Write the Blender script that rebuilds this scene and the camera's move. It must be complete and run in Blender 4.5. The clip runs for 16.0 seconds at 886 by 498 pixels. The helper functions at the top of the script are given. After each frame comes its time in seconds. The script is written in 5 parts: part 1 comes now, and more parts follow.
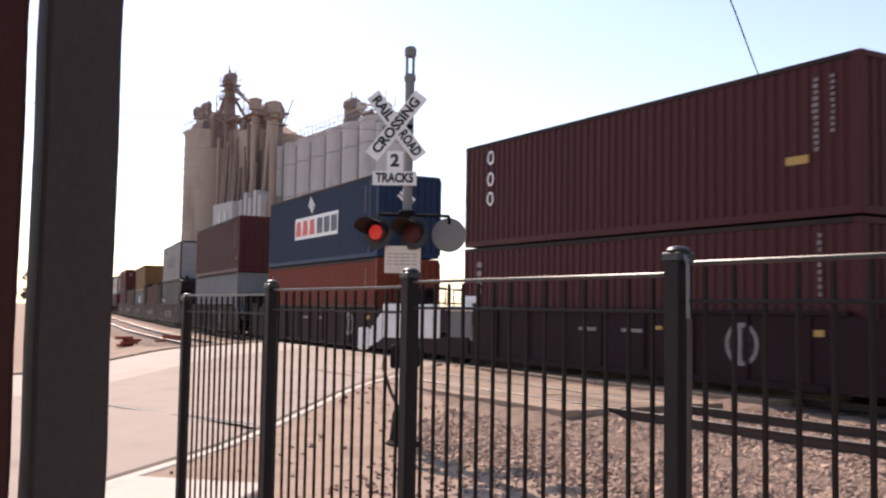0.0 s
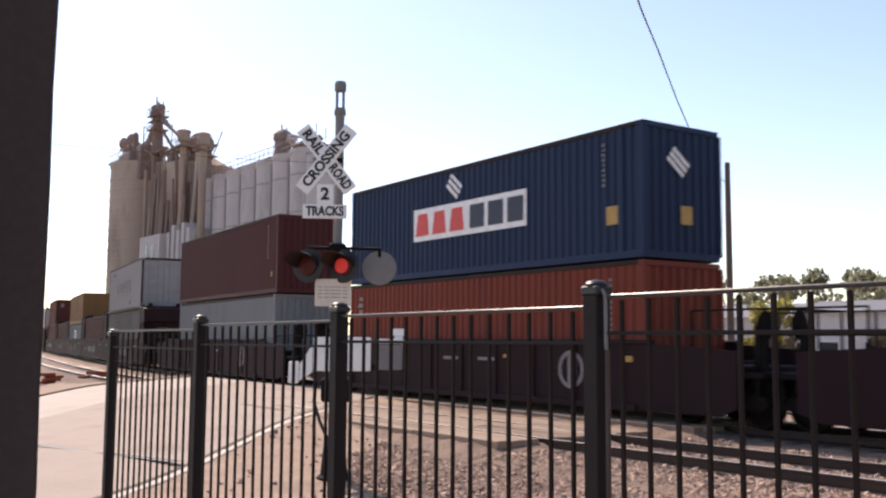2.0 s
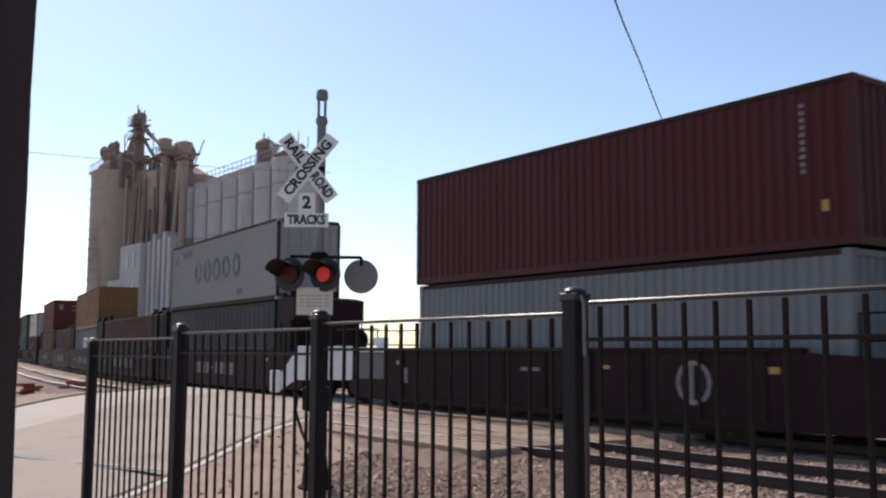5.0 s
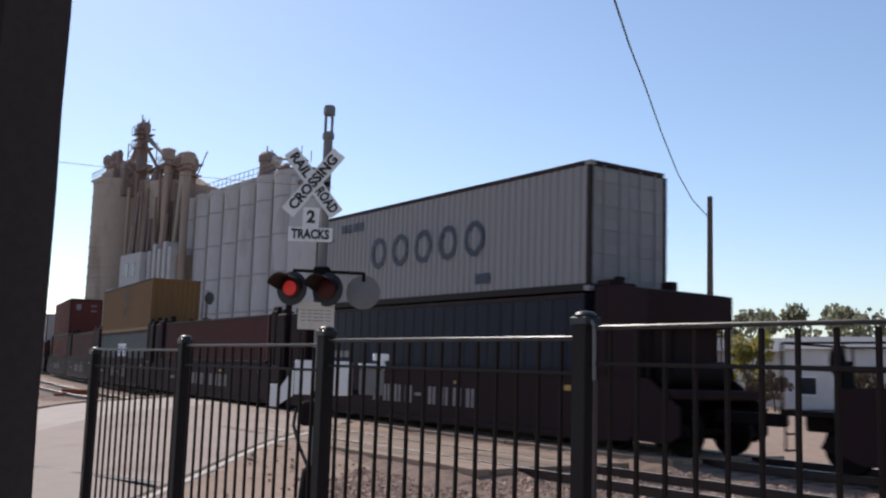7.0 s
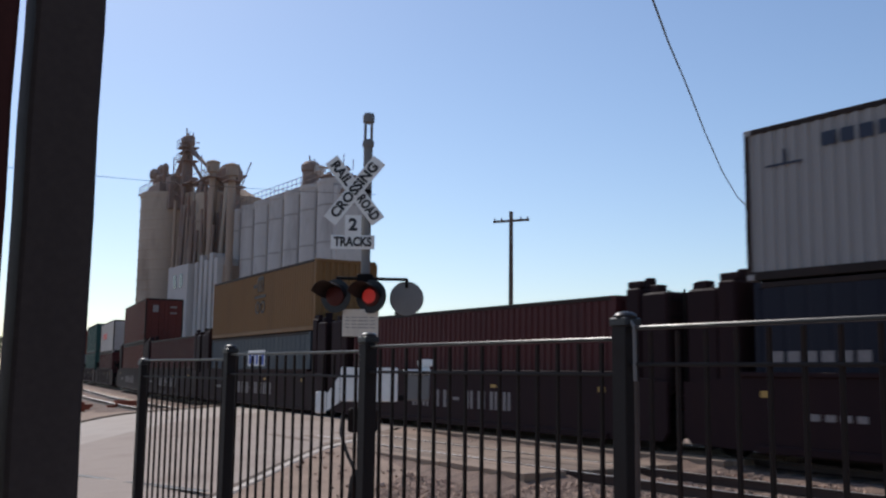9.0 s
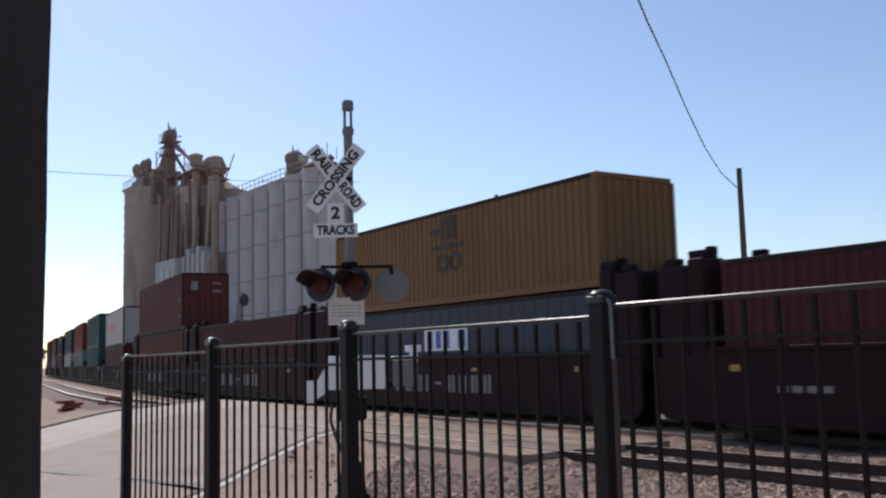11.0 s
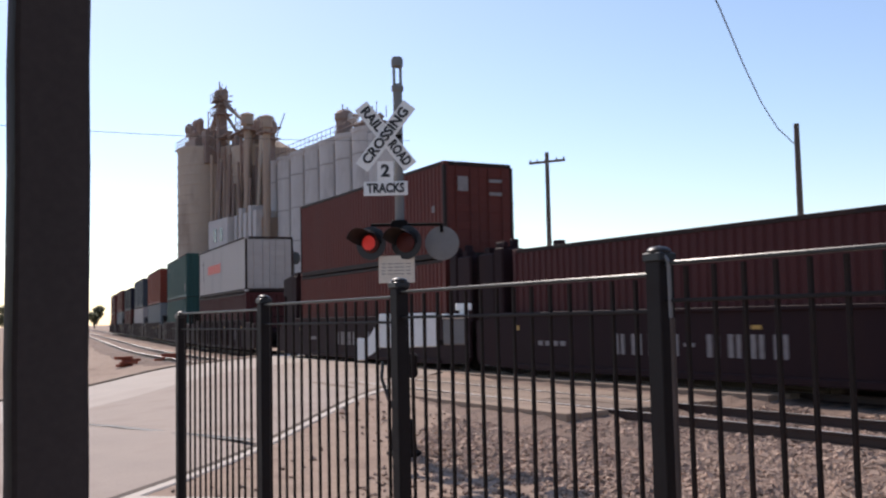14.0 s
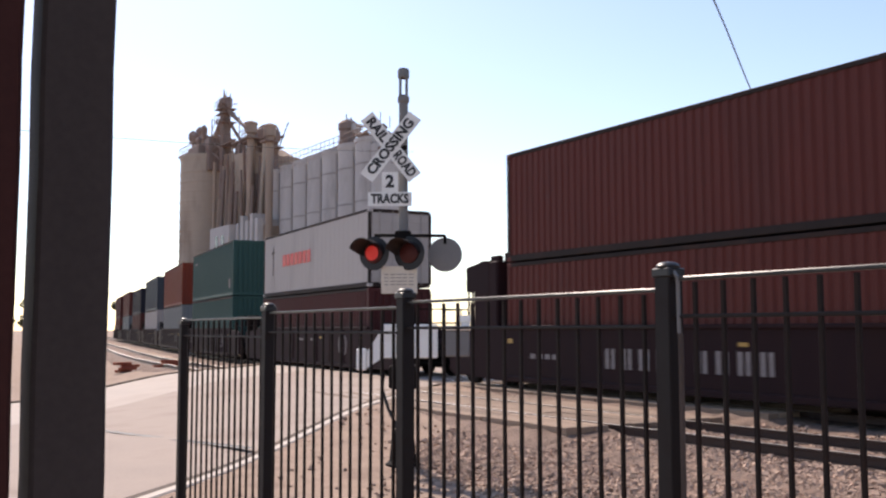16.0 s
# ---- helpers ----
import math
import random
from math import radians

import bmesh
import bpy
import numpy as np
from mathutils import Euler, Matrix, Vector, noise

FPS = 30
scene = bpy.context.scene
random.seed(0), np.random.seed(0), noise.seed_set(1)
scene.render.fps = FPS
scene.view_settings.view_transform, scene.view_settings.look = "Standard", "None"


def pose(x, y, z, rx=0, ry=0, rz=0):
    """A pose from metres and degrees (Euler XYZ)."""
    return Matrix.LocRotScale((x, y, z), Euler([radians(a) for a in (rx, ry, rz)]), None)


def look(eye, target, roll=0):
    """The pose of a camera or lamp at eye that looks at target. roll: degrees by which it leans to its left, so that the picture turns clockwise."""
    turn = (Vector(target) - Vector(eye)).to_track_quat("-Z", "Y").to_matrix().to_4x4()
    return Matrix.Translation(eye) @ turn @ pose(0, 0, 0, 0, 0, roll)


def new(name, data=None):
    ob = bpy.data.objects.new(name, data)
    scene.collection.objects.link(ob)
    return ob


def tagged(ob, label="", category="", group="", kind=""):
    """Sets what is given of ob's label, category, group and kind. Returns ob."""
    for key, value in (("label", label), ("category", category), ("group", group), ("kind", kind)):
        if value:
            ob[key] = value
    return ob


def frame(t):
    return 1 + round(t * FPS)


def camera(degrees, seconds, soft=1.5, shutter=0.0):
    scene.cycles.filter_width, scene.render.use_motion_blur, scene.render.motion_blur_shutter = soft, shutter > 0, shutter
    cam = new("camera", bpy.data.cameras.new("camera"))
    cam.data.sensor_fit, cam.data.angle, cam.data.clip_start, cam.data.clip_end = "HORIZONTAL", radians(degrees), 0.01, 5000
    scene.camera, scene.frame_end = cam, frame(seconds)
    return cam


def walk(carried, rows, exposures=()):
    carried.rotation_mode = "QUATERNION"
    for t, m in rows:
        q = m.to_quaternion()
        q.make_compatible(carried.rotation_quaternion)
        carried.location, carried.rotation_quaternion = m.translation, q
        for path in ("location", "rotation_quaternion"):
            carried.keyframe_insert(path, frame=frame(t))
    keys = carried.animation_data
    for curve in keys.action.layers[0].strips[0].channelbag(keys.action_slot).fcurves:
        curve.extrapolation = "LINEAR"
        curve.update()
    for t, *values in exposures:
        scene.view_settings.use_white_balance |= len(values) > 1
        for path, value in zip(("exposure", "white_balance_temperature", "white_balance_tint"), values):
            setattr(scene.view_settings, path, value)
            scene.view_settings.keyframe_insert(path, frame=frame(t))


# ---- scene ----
from math import sin, cos, pi, sqrt, atan2

cam = camera(49.1, 16.0, soft=2.3, shutter=0.35)
PATH = [
    (0, (-0.012, -0.258, 1.995), (1.042, 1.438, 2.12), 1.0),
    (0.5, (-0.015, -0.274, 1.997), (1.07, 1.402, 2.118), 0.7),
    (1, (0.002, -0.263, 1.996), (1.11, 1.399, 2.096), 0.5),
    (1.5, (-0.027, -0.288, 1.994), (1.083, 1.369, 2.141), 0.7),
    (2, (-0.05, -0.349, 2.001), (1.117, 1.264, 2.193), 0.4),
    (2.5, (-0.061, -0.363, 2.001), (1.068, 1.276, 2.204), 0.3),
    (3, (-0.048, -0.386, 2.0), (1.104, 1.236, 2.205), -0.6),
    (3.5, (-0.036, -0.356, 1.989), (1.145, 1.246, 2.184), -0.2),
    (6, (-0.096, -0.406, 1.995), (1.109, 1.174, 2.222), 0.8),
    (6.5, (-0.145, -0.431, 1.995), (1.06, 1.146, 2.238), 2.0),
    (7, (-0.095, -0.351, 2.002), (1.097, 1.236, 2.248), 1.8),
    (7.5, (-0.116, -0.383, 1.994), (1.076, 1.2, 2.265), 1.5),
    (8, (-0.098, -0.372, 1.993), (1.045, 1.248, 2.257), 1.2),
    (8.5, (-0.088, -0.384, 1.991), (0.998, 1.274, 2.256), 0.4),
    (9, (-0.079, -0.371, 2.0), (1.039, 1.268, 2.254), 0.7),
    (11.5, (-0.001, -0.377, 1.996), (1.125, 1.262, 2.208), -2.0),
    (12, (0.014, -0.324, 2.001), (1.098, 1.348, 2.176), -1.5),
    (12.5, (-0.002, -0.318, 1.998), (1.073, 1.362, 2.146), -1.1),
    (13, (0.001, -0.293, 1.996), (1.005, 1.431, 2.139), -0.6),
    (13.5, (0.011, -0.278, 1.998), (1.05, 1.426, 2.131), -0.6),
    (14, (0.017, -0.307, 1.997), (1.075, 1.384, 2.138), -1.2),
    (14.5, (-0.011, -0.265, 1.999), (1.034, 1.434, 2.144), 0.4),
    (15, (-0.012, -0.275, 1.994), (1.04, 1.418, 2.152), 0.1),
    (15.5, (-0.011, -0.272, 1.994), (1.05, 1.416, 2.155), 0.1),
    (16, (-0.017, -0.3, 1.995), (1.039, 1.39, 2.16), -0.1),
]


walk(cam, [(t, look(e, g, r)) for t, e, g, r in PATH],
     [(0, 0.35, 7400, 22), (1.5, 0.36, 7400, 21), (2.5, 0.2, 7050, 18), (3.5, -0.04, 6800, 16), (6, -0.25, 6520, 13), (7, -0.36, 6400, 13), (7.5, -0.2, 6500, 13), (8, -0.21, 6520, 13), (9, -0.64, 6250, 12), (11.5, -0.34, 6420, 13), (12.5, -0.22, 6600, 15), (13.2, -0.24, 6550, 15), (14.5, -0.06, 6700, 17), (16, 0.18, 7050, 19)])

# ---- light ----
SUN = Vector((0.075, 0.71, 0.70)).normalized()
world = bpy.data.worlds.new("sky")
scene.world = world
world.use_nodes = True
wn = world.node_tree.nodes
sky = wn.new("ShaderNodeTexSky")
sky.sky_type = "NISHITA"
sky.sun_disc = False
sky.sun_elevation = math.asin(SUN.z)
sky.sun_rotation = atan2(SUN.x, SUN.y)
sky.dust_density = 0.5
sky.ozone_density = 2.5
world.node_tree.links.new(sky.outputs[0], wn["Background"].inputs[0])
wn["Background"].inputs[1].default_value = 0.175
sun_data = bpy.data.lights.new("sun", "SUN")
sun_data.energy, sun_data.angle, sun_data.color = 4.4, radians(0.5), (1.0, 0.93, 0.84)
sun = new("sun", sun_data)
sun.matrix_world = look(SUN * 60, (0, 0, 0))


# ---- materials ----
def mat(name, color, rough=0.6, metal=0.0, vary=0.25, scale=6.0, fine=60.0, bump=0.15, dist=0.01, tint=None, tint_amount=0.35, rand=0.0, spec=0.4, streak=0.0):
    """A painted or natural surface: two scales of variation in colour and roughness, patches of a second colour, fine relief."""
    m = bpy.data.materials.new(name)
    m.use_nodes = True
    nt = m.node_tree
    n, ln = nt.nodes, nt.links.new
    b = n["Principled BSDF"]
    b.inputs["Metallic"].default_value = metal
    b.inputs["Specular IOR Level"].default_value = spec
    tc = n.new("ShaderNodeTexCoord")
    src = tc.outputs["Object"]
    if rand:
        oi = n.new("ShaderNodeObjectInfo")
        add = n.new("ShaderNodeVectorMath")
        add.operation = "MULTIPLY_ADD"
        ln(oi.outputs["Random"], add.inputs[0])
        add.inputs[1].default_value = (37, 53, 71)
        ln(src, add.inputs[2])
        src = add.outputs[0]
    big, small = n.new("ShaderNodeTexNoise"), n.new("ShaderNodeTexNoise")
    for node, sc, det in ((big, scale, 5), (small, fine, 3)):
        node.inputs["Scale"].default_value = sc
        node.inputs["Detail"].default_value = det
        ln(src, node.inputs["Vector"])
    if streak:
        mp = n.new("ShaderNodeMapping")
        mp.inputs["Scale"].default_value = (1, 1, streak)
        ln(src, mp.inputs["Vector"])
        ln(mp.outputs[0], big.inputs["Vector"])
    base = n.new("ShaderNodeMix")
    base.data_type = "RGBA"
    lo = [c * (1 - vary) for c in color]
    hi = [min(1, c * (1 + vary)) for c in color]
    base.inputs["A"].default_value = (*lo, 1)
    base.inputs["B"].default_value = (*hi, 1)
    mixf = n.new("ShaderNodeMath")
    mixf.operation = "MULTIPLY_ADD"
    ln(small.outputs[0], mixf.inputs[0])
    mixf.inputs[1].default_value = 0.5
    ln(big.outputs[0], mixf.inputs[2])
    sub = n.new("ShaderNodeMath")
    sub.operation = "SUBTRACT"
    sub.use_clamp = True
    ln(mixf.outputs[0], sub.inputs[0])
    sub.inputs[1].default_value = 0.25
    ln(sub.outputs[0], base.inputs["Factor"])
    out = base.outputs["Result"]
    if tint:
        ramp = n.new("ShaderNodeValToRGB")
        ramp.color_ramp.elements[0].position, ramp.color_ramp.elements[1].position = 0.52, 0.68
        ln(big.outputs[0], ramp.inputs[0])
        am = n.new("ShaderNodeMath")
        am.operation = "MULTIPLY"
        ln(ramp.outputs[0], am.inputs[0])
        am.inputs[1].default_value = tint_amount
        tm = n.new("ShaderNodeMix")
        tm.data_type = "RGBA"
        ln(am.outputs[0], tm.inputs["Factor"])
        ln(out, tm.inputs["A"])
        tm.inputs["B"].default_value = (*tint, 1)
        out = tm.outputs["Result"]
    if rand:
        hs = n.new("ShaderNodeHueSaturation")
        mr = n.new("ShaderNodeMapRange")
        mr.inputs["To Min"].default_value, mr.inputs["To Max"].default_value = 1 - rand, 1 + rand
        ln(oi.outputs["Random"], mr.inputs["Value"])
        ln(mr.outputs[0], hs.inputs["Value"])
        ln(out, hs.inputs["Color"])
        out = hs.outputs[0]
    ln(out, b.inputs["Base Color"])
    rr = n.new("ShaderNodeMapRange")
    rr.inputs["To Min"].default_value, rr.inputs["To Max"].default_value = max(0.05, rough - 0.12), min(1, rough + 0.12)
    ln(big.outputs[0], rr.inputs["Value"])
    ln(rr.outputs[0], b.inputs["Roughness"])
    bp = n.new("ShaderNodeBump")
    bp.inputs["Strength"].default_value, bp.inputs["Distance"].default_value = bump, dist
    ln(mixf.outputs[0], bp.inputs["Height"])
    ln(bp.outputs[0], b.inputs["Normal"])
    return m


def glow(name, color, strength):
    m = mat(name, color, 0.4)
    b = m.node_tree.nodes["Principled BSDF"]
    b.inputs["Emission Color"].default_value = (*color, 1)
    b.inputs["Emission Strength"].default_value = strength
    return m


DIRT = mat("gravel_dirt", (0.36, 0.25, 0.18), 0.95, 0, 0.5, 1.1, 11, 0.9, 0.08, (0.20, 0.135, 0.10), 0.6)
BALLAST = mat("ballast_stone", (0.25, 0.165, 0.12), 0.9, 0, 0.6, 1.6, 22, 1.0, 0.10, (0.09, 0.062, 0.05), 0.7)
STONE = mat("stone", (0.42, 0.285, 0.205), 0.9, 0, 0.4, 2.5, 24, 0.4, 0.02, (0.20, 0.13, 0.10), 0.6)
# each stone of the heap has its own tone
_nt = STONE.node_tree
_geo, _map, _hsv = _nt.nodes.new("ShaderNodeNewGeometry"), _nt.nodes.new("ShaderNodeMapRange"), _nt.nodes.new("ShaderNodeHueSaturation")
_map.inputs["To Min"].default_value, _map.inputs["To Max"].default_value = 0.55, 1.4
_nt.links.new(_geo.outputs["Random Per Island"], _map.inputs["Value"])
_nt.links.new(_map.outputs[0], _hsv.inputs["Value"])
_nt.links.new(_nt.nodes["Principled BSDF"].inputs["Base Color"].links[0].from_socket, _hsv.inputs["Color"])
_nt.links.new(_hsv.outputs[0], _nt.nodes["Principled BSDF"].inputs["Base Color"])
ROAD = mat("worn_pavement", (0.42, 0.335, 0.275), 0.85, 0, 0.25, 0.45, 30, 0.3, 0.01, (0.27, 0.205, 0.165), 0.6, spec=0.15)
LANE = mat("bleached_pavement", (0.52, 0.44, 0.37), 0.85, 0, 0.2, 0.5, 30, 0.3, 0.01, (0.40, 0.32, 0.265), 0.5, spec=0.15)
GUTTER = mat("gutter_dirt", (0.10, 0.07, 0.05), 0.9, 0, 0.5, 2.0, 30, 0.5, 0.01, (0.24, 0.17, 0.12), 0.6)
TAR = mat("tar", (0.05, 0.045, 0.042), 0.6)
CONC = mat("concrete", (0.62, 0.53, 0.44), 0.85, 0, 0.2, 1.5, 30, 0.3, 0.01, (0.36, 0.31, 0.27), 0.4, 0.08)
TIMBER = mat("crossing_timber", (0.29, 0.205, 0.145), 0.85, 0, 0.3, 2.5, 40, 0.5, 0.01, (0.22, 0.15, 0.11), 0.5, 0.25)
TIE = mat("tie_wood", (0.11, 0.085, 0.07), 0.9, 0, 0.4, 3, 30, 0.5, 0.01, (0.2, 0.16, 0.13), 0.4, 0.2)
RAIL = mat("rail_steel", (0.055, 0.034, 0.028), 0.6, 0.4, 0.3, 4, 40, 0.2, 0.004)
RAILTOP = mat("polished_rail", (0.75, 0.71, 0.67), 0.48, 1.0, 0.1, 4, 60, 0.05, 0.002)
FENCE = mat("fence_paint", (0.018, 0.0145, 0.014), 0.6, 0, 0.3, 8, 90, 0.15, 0.002, (0.016, 0.009, 0.007), 0.4, spec=0.16)
PICKET = mat("picket_paint", (0.016, 0.0105, 0.009), 0.6, 0, 0.3, 8, 90, 0.15, 0.002, (0.03, 0.013, 0.008), 0.5, spec=0.14)
CAP = mat("cap_paint", (0.02, 0.019, 0.019), 0.38, 0, 0.3, 8, 90, 0.1, 0.002)
POST = mat("dark_stained_wood", (0.055, 0.043, 0.039), 0.8, 0, 0.4, 5, 60, 0.5, 0.004, (0.015, 0.012, 0.011), 0.5, spec=0.15, streak=0.12)
POST2 = mat("red_stained_wood", (0.05, 0.017, 0.014), 0.8, 0, 0.4, 5, 60, 0.5, 0.004, (0.025, 0.012, 0.01), 0.5, spec=0.15, streak=0.12)
WHITE = mat("sign_white", (0.78, 0.77, 0.74), 0.5, 0, 0.06, 5, 50, 0.05, 0.002, (0.6, 0.57, 0.52), 0.3)
SIGNBEIGE = mat("notice_beige", (0.62, 0.55, 0.46), 0.6, 0, 0.1, 5, 50, 0.05, 0.002, (0.45, 0.38, 0.31), 0.4)
BLACK = mat("black_paint", (0.018, 0.018, 0.02), 0.5, 0, 0.3, 8, 60, 0.1, 0.002)
GALV = mat("galvanised_steel", (0.20, 0.195, 0.195), 0.55, 0.3, 0.15, 6, 50, 0.1, 0.002, (0.25, 0.24, 0.23), 0.4)
MATTE = mat("matte_grey", (0.19, 0.185, 0.18), 0.8, 0, 0.15, 6, 50, 0.1, 0.002, spec=0.2)
SILVER = mat("aluminium_paint", (0.62, 0.62, 0.61), 0.45, 0.2, 0.1, 4, 50, 0.1, 0.002, (0.45, 0.43, 0.4), 0.4)
REDGLOW = glow("red_lamp", (0.45, 0.025, 0.018), 0.36)
REDLENS = mat("red_lens", (0.06, 0.012, 0.01), 0.5, spec=0.2)
CAR = mat("well_car_paint", (0.023, 0.0108, 0.0125), 0.7, 0, 0.4, 1.2, 30, 0.15, 0.005, (0.028, 0.014, 0.012), 0.5, 0.12, spec=0.11, streak=0.3)
STEEL = mat("dirty_steel", (0.010, 0.008, 0.0075), 0.8, 0.0, 0.35, 4, 40, 0.2, 0.005, (0.025, 0.017, 0.013), 0.4, spec=0.1)
YELLOW = mat("reflector_yellow", (0.42, 0.25, 0.06), 0.5)
MARK = mat("faded_white_paint", (0.22, 0.195, 0.19), 0.7, 0, 0.35, 9, 50, 0.05, 0.002)
ELEV_W = mat("weathered_white_concrete", (0.51, 0.475, 0.455), 0.85, 0, 0.2, 0.5, 6, 0.15, 0.02, (0.29, 0.265, 0.25), 0.65, streak=0.35)
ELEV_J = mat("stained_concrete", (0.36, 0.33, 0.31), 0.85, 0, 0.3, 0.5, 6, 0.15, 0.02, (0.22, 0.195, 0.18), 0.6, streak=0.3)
ELEV_R = mat("rust_stained_concrete", (0.38, 0.285, 0.22), 0.85, 0, 0.3, 0.5, 7, 0.2, 0.02, (0.17, 0.115, 0.085), 0.7, streak=0.2)
ELEV_B = mat("beige_concrete", (0.45, 0.365, 0.29), 0.85, 0, 0.22, 0.4, 7, 0.2, 0.02, (0.26, 0.20, 0.155), 0.7, streak=0.25)
ELEV_D = mat("rusty_machinery", (0.26, 0.19, 0.16), 0.75, 0.1, 0.3, 0.8, 10, 0.2, 0.02, (0.23, 0.12, 0.08), 0.6)
ROOFMAT = mat("grey_roof", (0.20, 0.20, 0.21), 0.7, 0.1, 0.2, 1, 12)
GRIMY_PIPE = mat("brown_conduit", (0.07, 0.05, 0.042), 0.7, 0, 0.4, 6, 50)
BARK = mat("bark", (0.10, 0.075, 0.055), 0.9, 0, 0.4, 5, 30, 0.6, 0.02)
LEAF = mat("foliage", (0.12, 0.11, 0.075), 0.7, 0, 0.4, 0.7, 8, 0.1, 0.01, (0.10, 0.11, 0.035), 0.5, 0.15)
LEAF_Y = mat("yellow_foliage", (0.16, 0.15, 0.035), 0.7, 0, 0.4, 0.7, 8, 0.1, 0.01, (0.10, 0.11, 0.035), 0.5, 0.1)
for leaf_mat, tone in ((LEAF, (0.30, 0.30, 0.19)), (LEAF_Y, (0.42, 0.37, 0.10))):
    nt = leaf_mat.node_tree
    tr_node, ms = nt.nodes.new("ShaderNodeBsdfTranslucent"), nt.nodes.new("ShaderNodeMixShader")
    tr_node.inputs[0].default_value = (*tone, 1)
    ms.inputs[0].default_value = 0.5
    nt.links.new(nt.nodes["Principled BSDF"].outputs[0], ms.inputs[1])
    nt.links.new(tr_node.outputs[0], ms.inputs[2])
    nt.links.new(ms.outputs[0], nt.nodes["Material Output"].inputs[0])
BRUSH = mat("brown_foliage", (0.13, 0.095, 0.06), 0.8, 0, 0.4, 0.8, 8, 0.1, 0.01, (0.08, 0.06, 0.04), 0.5)
WOODPOLE = mat("utility_pole_wood", (0.10, 0.075, 0.06), 0.85, 0, 0.3, 3, 30, 0.4, 0.01)
CABLE = mat("cable", (0.03, 0.03, 0.03), 0.6)
HOUSE = mat("pale_siding", (0.62, 0.58, 0.55), 0.8, 0, 0.2, 1, 15)
GLASS = mat("dark_window", (0.02, 0.024, 0.03), 0.1)
RUST = mat("rusty_red", (0.30, 0.07, 0.035), 0.8, 0, 0.35, 3, 30, 0.3, 0.01)


def paint(name, c, vary=0.22, amount=0.45):
    return mat(name, c, 0.6, 0, vary, 0.8, 40, 0.12, 0.004, tuple(v * 0.55 + 0.012 for v in c), amount, 0.05, 0.22, streak=0.25)


DARK_STEEL = mat("dark_steel", (0.028, 0.02, 0.018), 0.7, 0, 0.5, 1.2, 30, 0.2, 0.004, (0.06, 0.03, 0.022), 0.5, spec=0.15)
MAROON = paint("maroon_container", (0.066, 0.0135, 0.0135))
BROWN = paint("brown_container", (0.105, 0.023, 0.017))
ORANGE = paint("orange_container", (0.17, 0.030, 0.015))
BLUE = paint("blue_container", (0.010, 0.026, 0.064))
NAVY = paint("navy_container", (0.008, 0.009, 0.02))
GREY = paint("grey_container", (0.17, 0.18, 0.185))
PALE = paint("pale_grey_container", (0.27, 0.255, 0.25), 0.1, 0.25)
MUSTARD = paint("mustard_container", (0.19, 0.098, 0.036))
GREEN = paint("green_container", (0.022, 0.068, 0.062))
SLATE = paint("slate_container", (0.042, 0.054, 0.068))
WHITEBOX = paint("white_container", (0.39, 0.355, 0.335), 0.1, 0.3)
LOGO_RED = mat("logo_red", (0.62, 0.05, 0.04), 0.5)
LOGO_BLUE = mat("logo_blue", (0.014, 0.019, 0.042), 0.5)
LOGO_WHITE = mat("logo_white", (0.75, 0.74, 0.72), 0.5)
LOGO_BROWN = mat("logo_dark", (0.03, 0.017, 0.01), 0.6)


# ---- mesh tools ----
class Geo:
    def __init__(self):
        self.v, self.f = [], []

    def quad(self, *pts):
        i = len(self.v)
        self.v += [tuple(p) for p in pts]
        self.f.append(tuple(range(i, i + len(pts))))
        return self

    def box(self, x0, x1, y0, y1, z0, z1, m=None, bevel=0.0):
        c = bevel
        pts = []
        for z, d in ((z0, c), (z0 + c, 0), (z1 - c, 0), (z1, c)) if c else ((z0, 0), (z1, 0)):
            if c:
                ring = [(x0 + c + d, y0 + d), (x1 - c - d, y0 + d), (x1 - d, y0 + c + d), (x1 - d, y1 - c - d),
                        (x1 - c - d, y1 - d), (x0 + c + d, y1 - d), (x0 + d, y1 - c - d), (x0 + d, y0 + c + d)]
            else:
                ring = [(x0, y0), (x1, y0), (x1, y1), (x0, y1)]
            pts.append([Vector((x, y, z)) for x, y in ring])
        return self.rings(pts, m, True, True)

    def rings(self, rings, m=None, cap0=True, cap1=True, closed=True):
        n = len(rings[0])
        i = len(self.v)
        for r in rings:
            for p in r:
                p = Vector(p)
                self.v.append(tuple(m @ p) if m is not None else tuple(p))
        for k in range(len(rings) - 1):
            for j in range(n if closed else n - 1):
                a, b = i + k * n + j, i + k * n + (j + 1) % n
                self.f.append((a, b, b + n, a + n))
        if cap0:
            self.f.append(tuple(reversed(range(i, i + n))))
        if cap1:
            self.f.append(tuple(range(i + (len(rings) - 1) * n, i + len(rings) * n)))
        return self

    def tube(self, p0, p1, r0, r1=None, n=10):
        p0, p1 = Vector(p0), Vector(p1)
        r1 = r0 if r1 is None else r1
        q = (p1 - p0).to_track_quat("Z", "Y")
        rr = []
        for p, r in ((p0, r0), (p1, r1)):
            rr.append([p + q @ Vector((r * cos(2 * pi * k / n), r * sin(2 * pi * k / n), 0)) for k in range(n)])
        return self.rings(rr)

    def lathe(self, c, prof, n=16, m=None):
        """A turned body: prof is (radius, height) up the axis at c."""
        rr = [[Vector(c) + Vector((r * cos(2 * pi * k / n), r * sin(2 * pi * k / n), h)) for k in range(n)] for r, h in prof]
        return self.rings(rr, m)


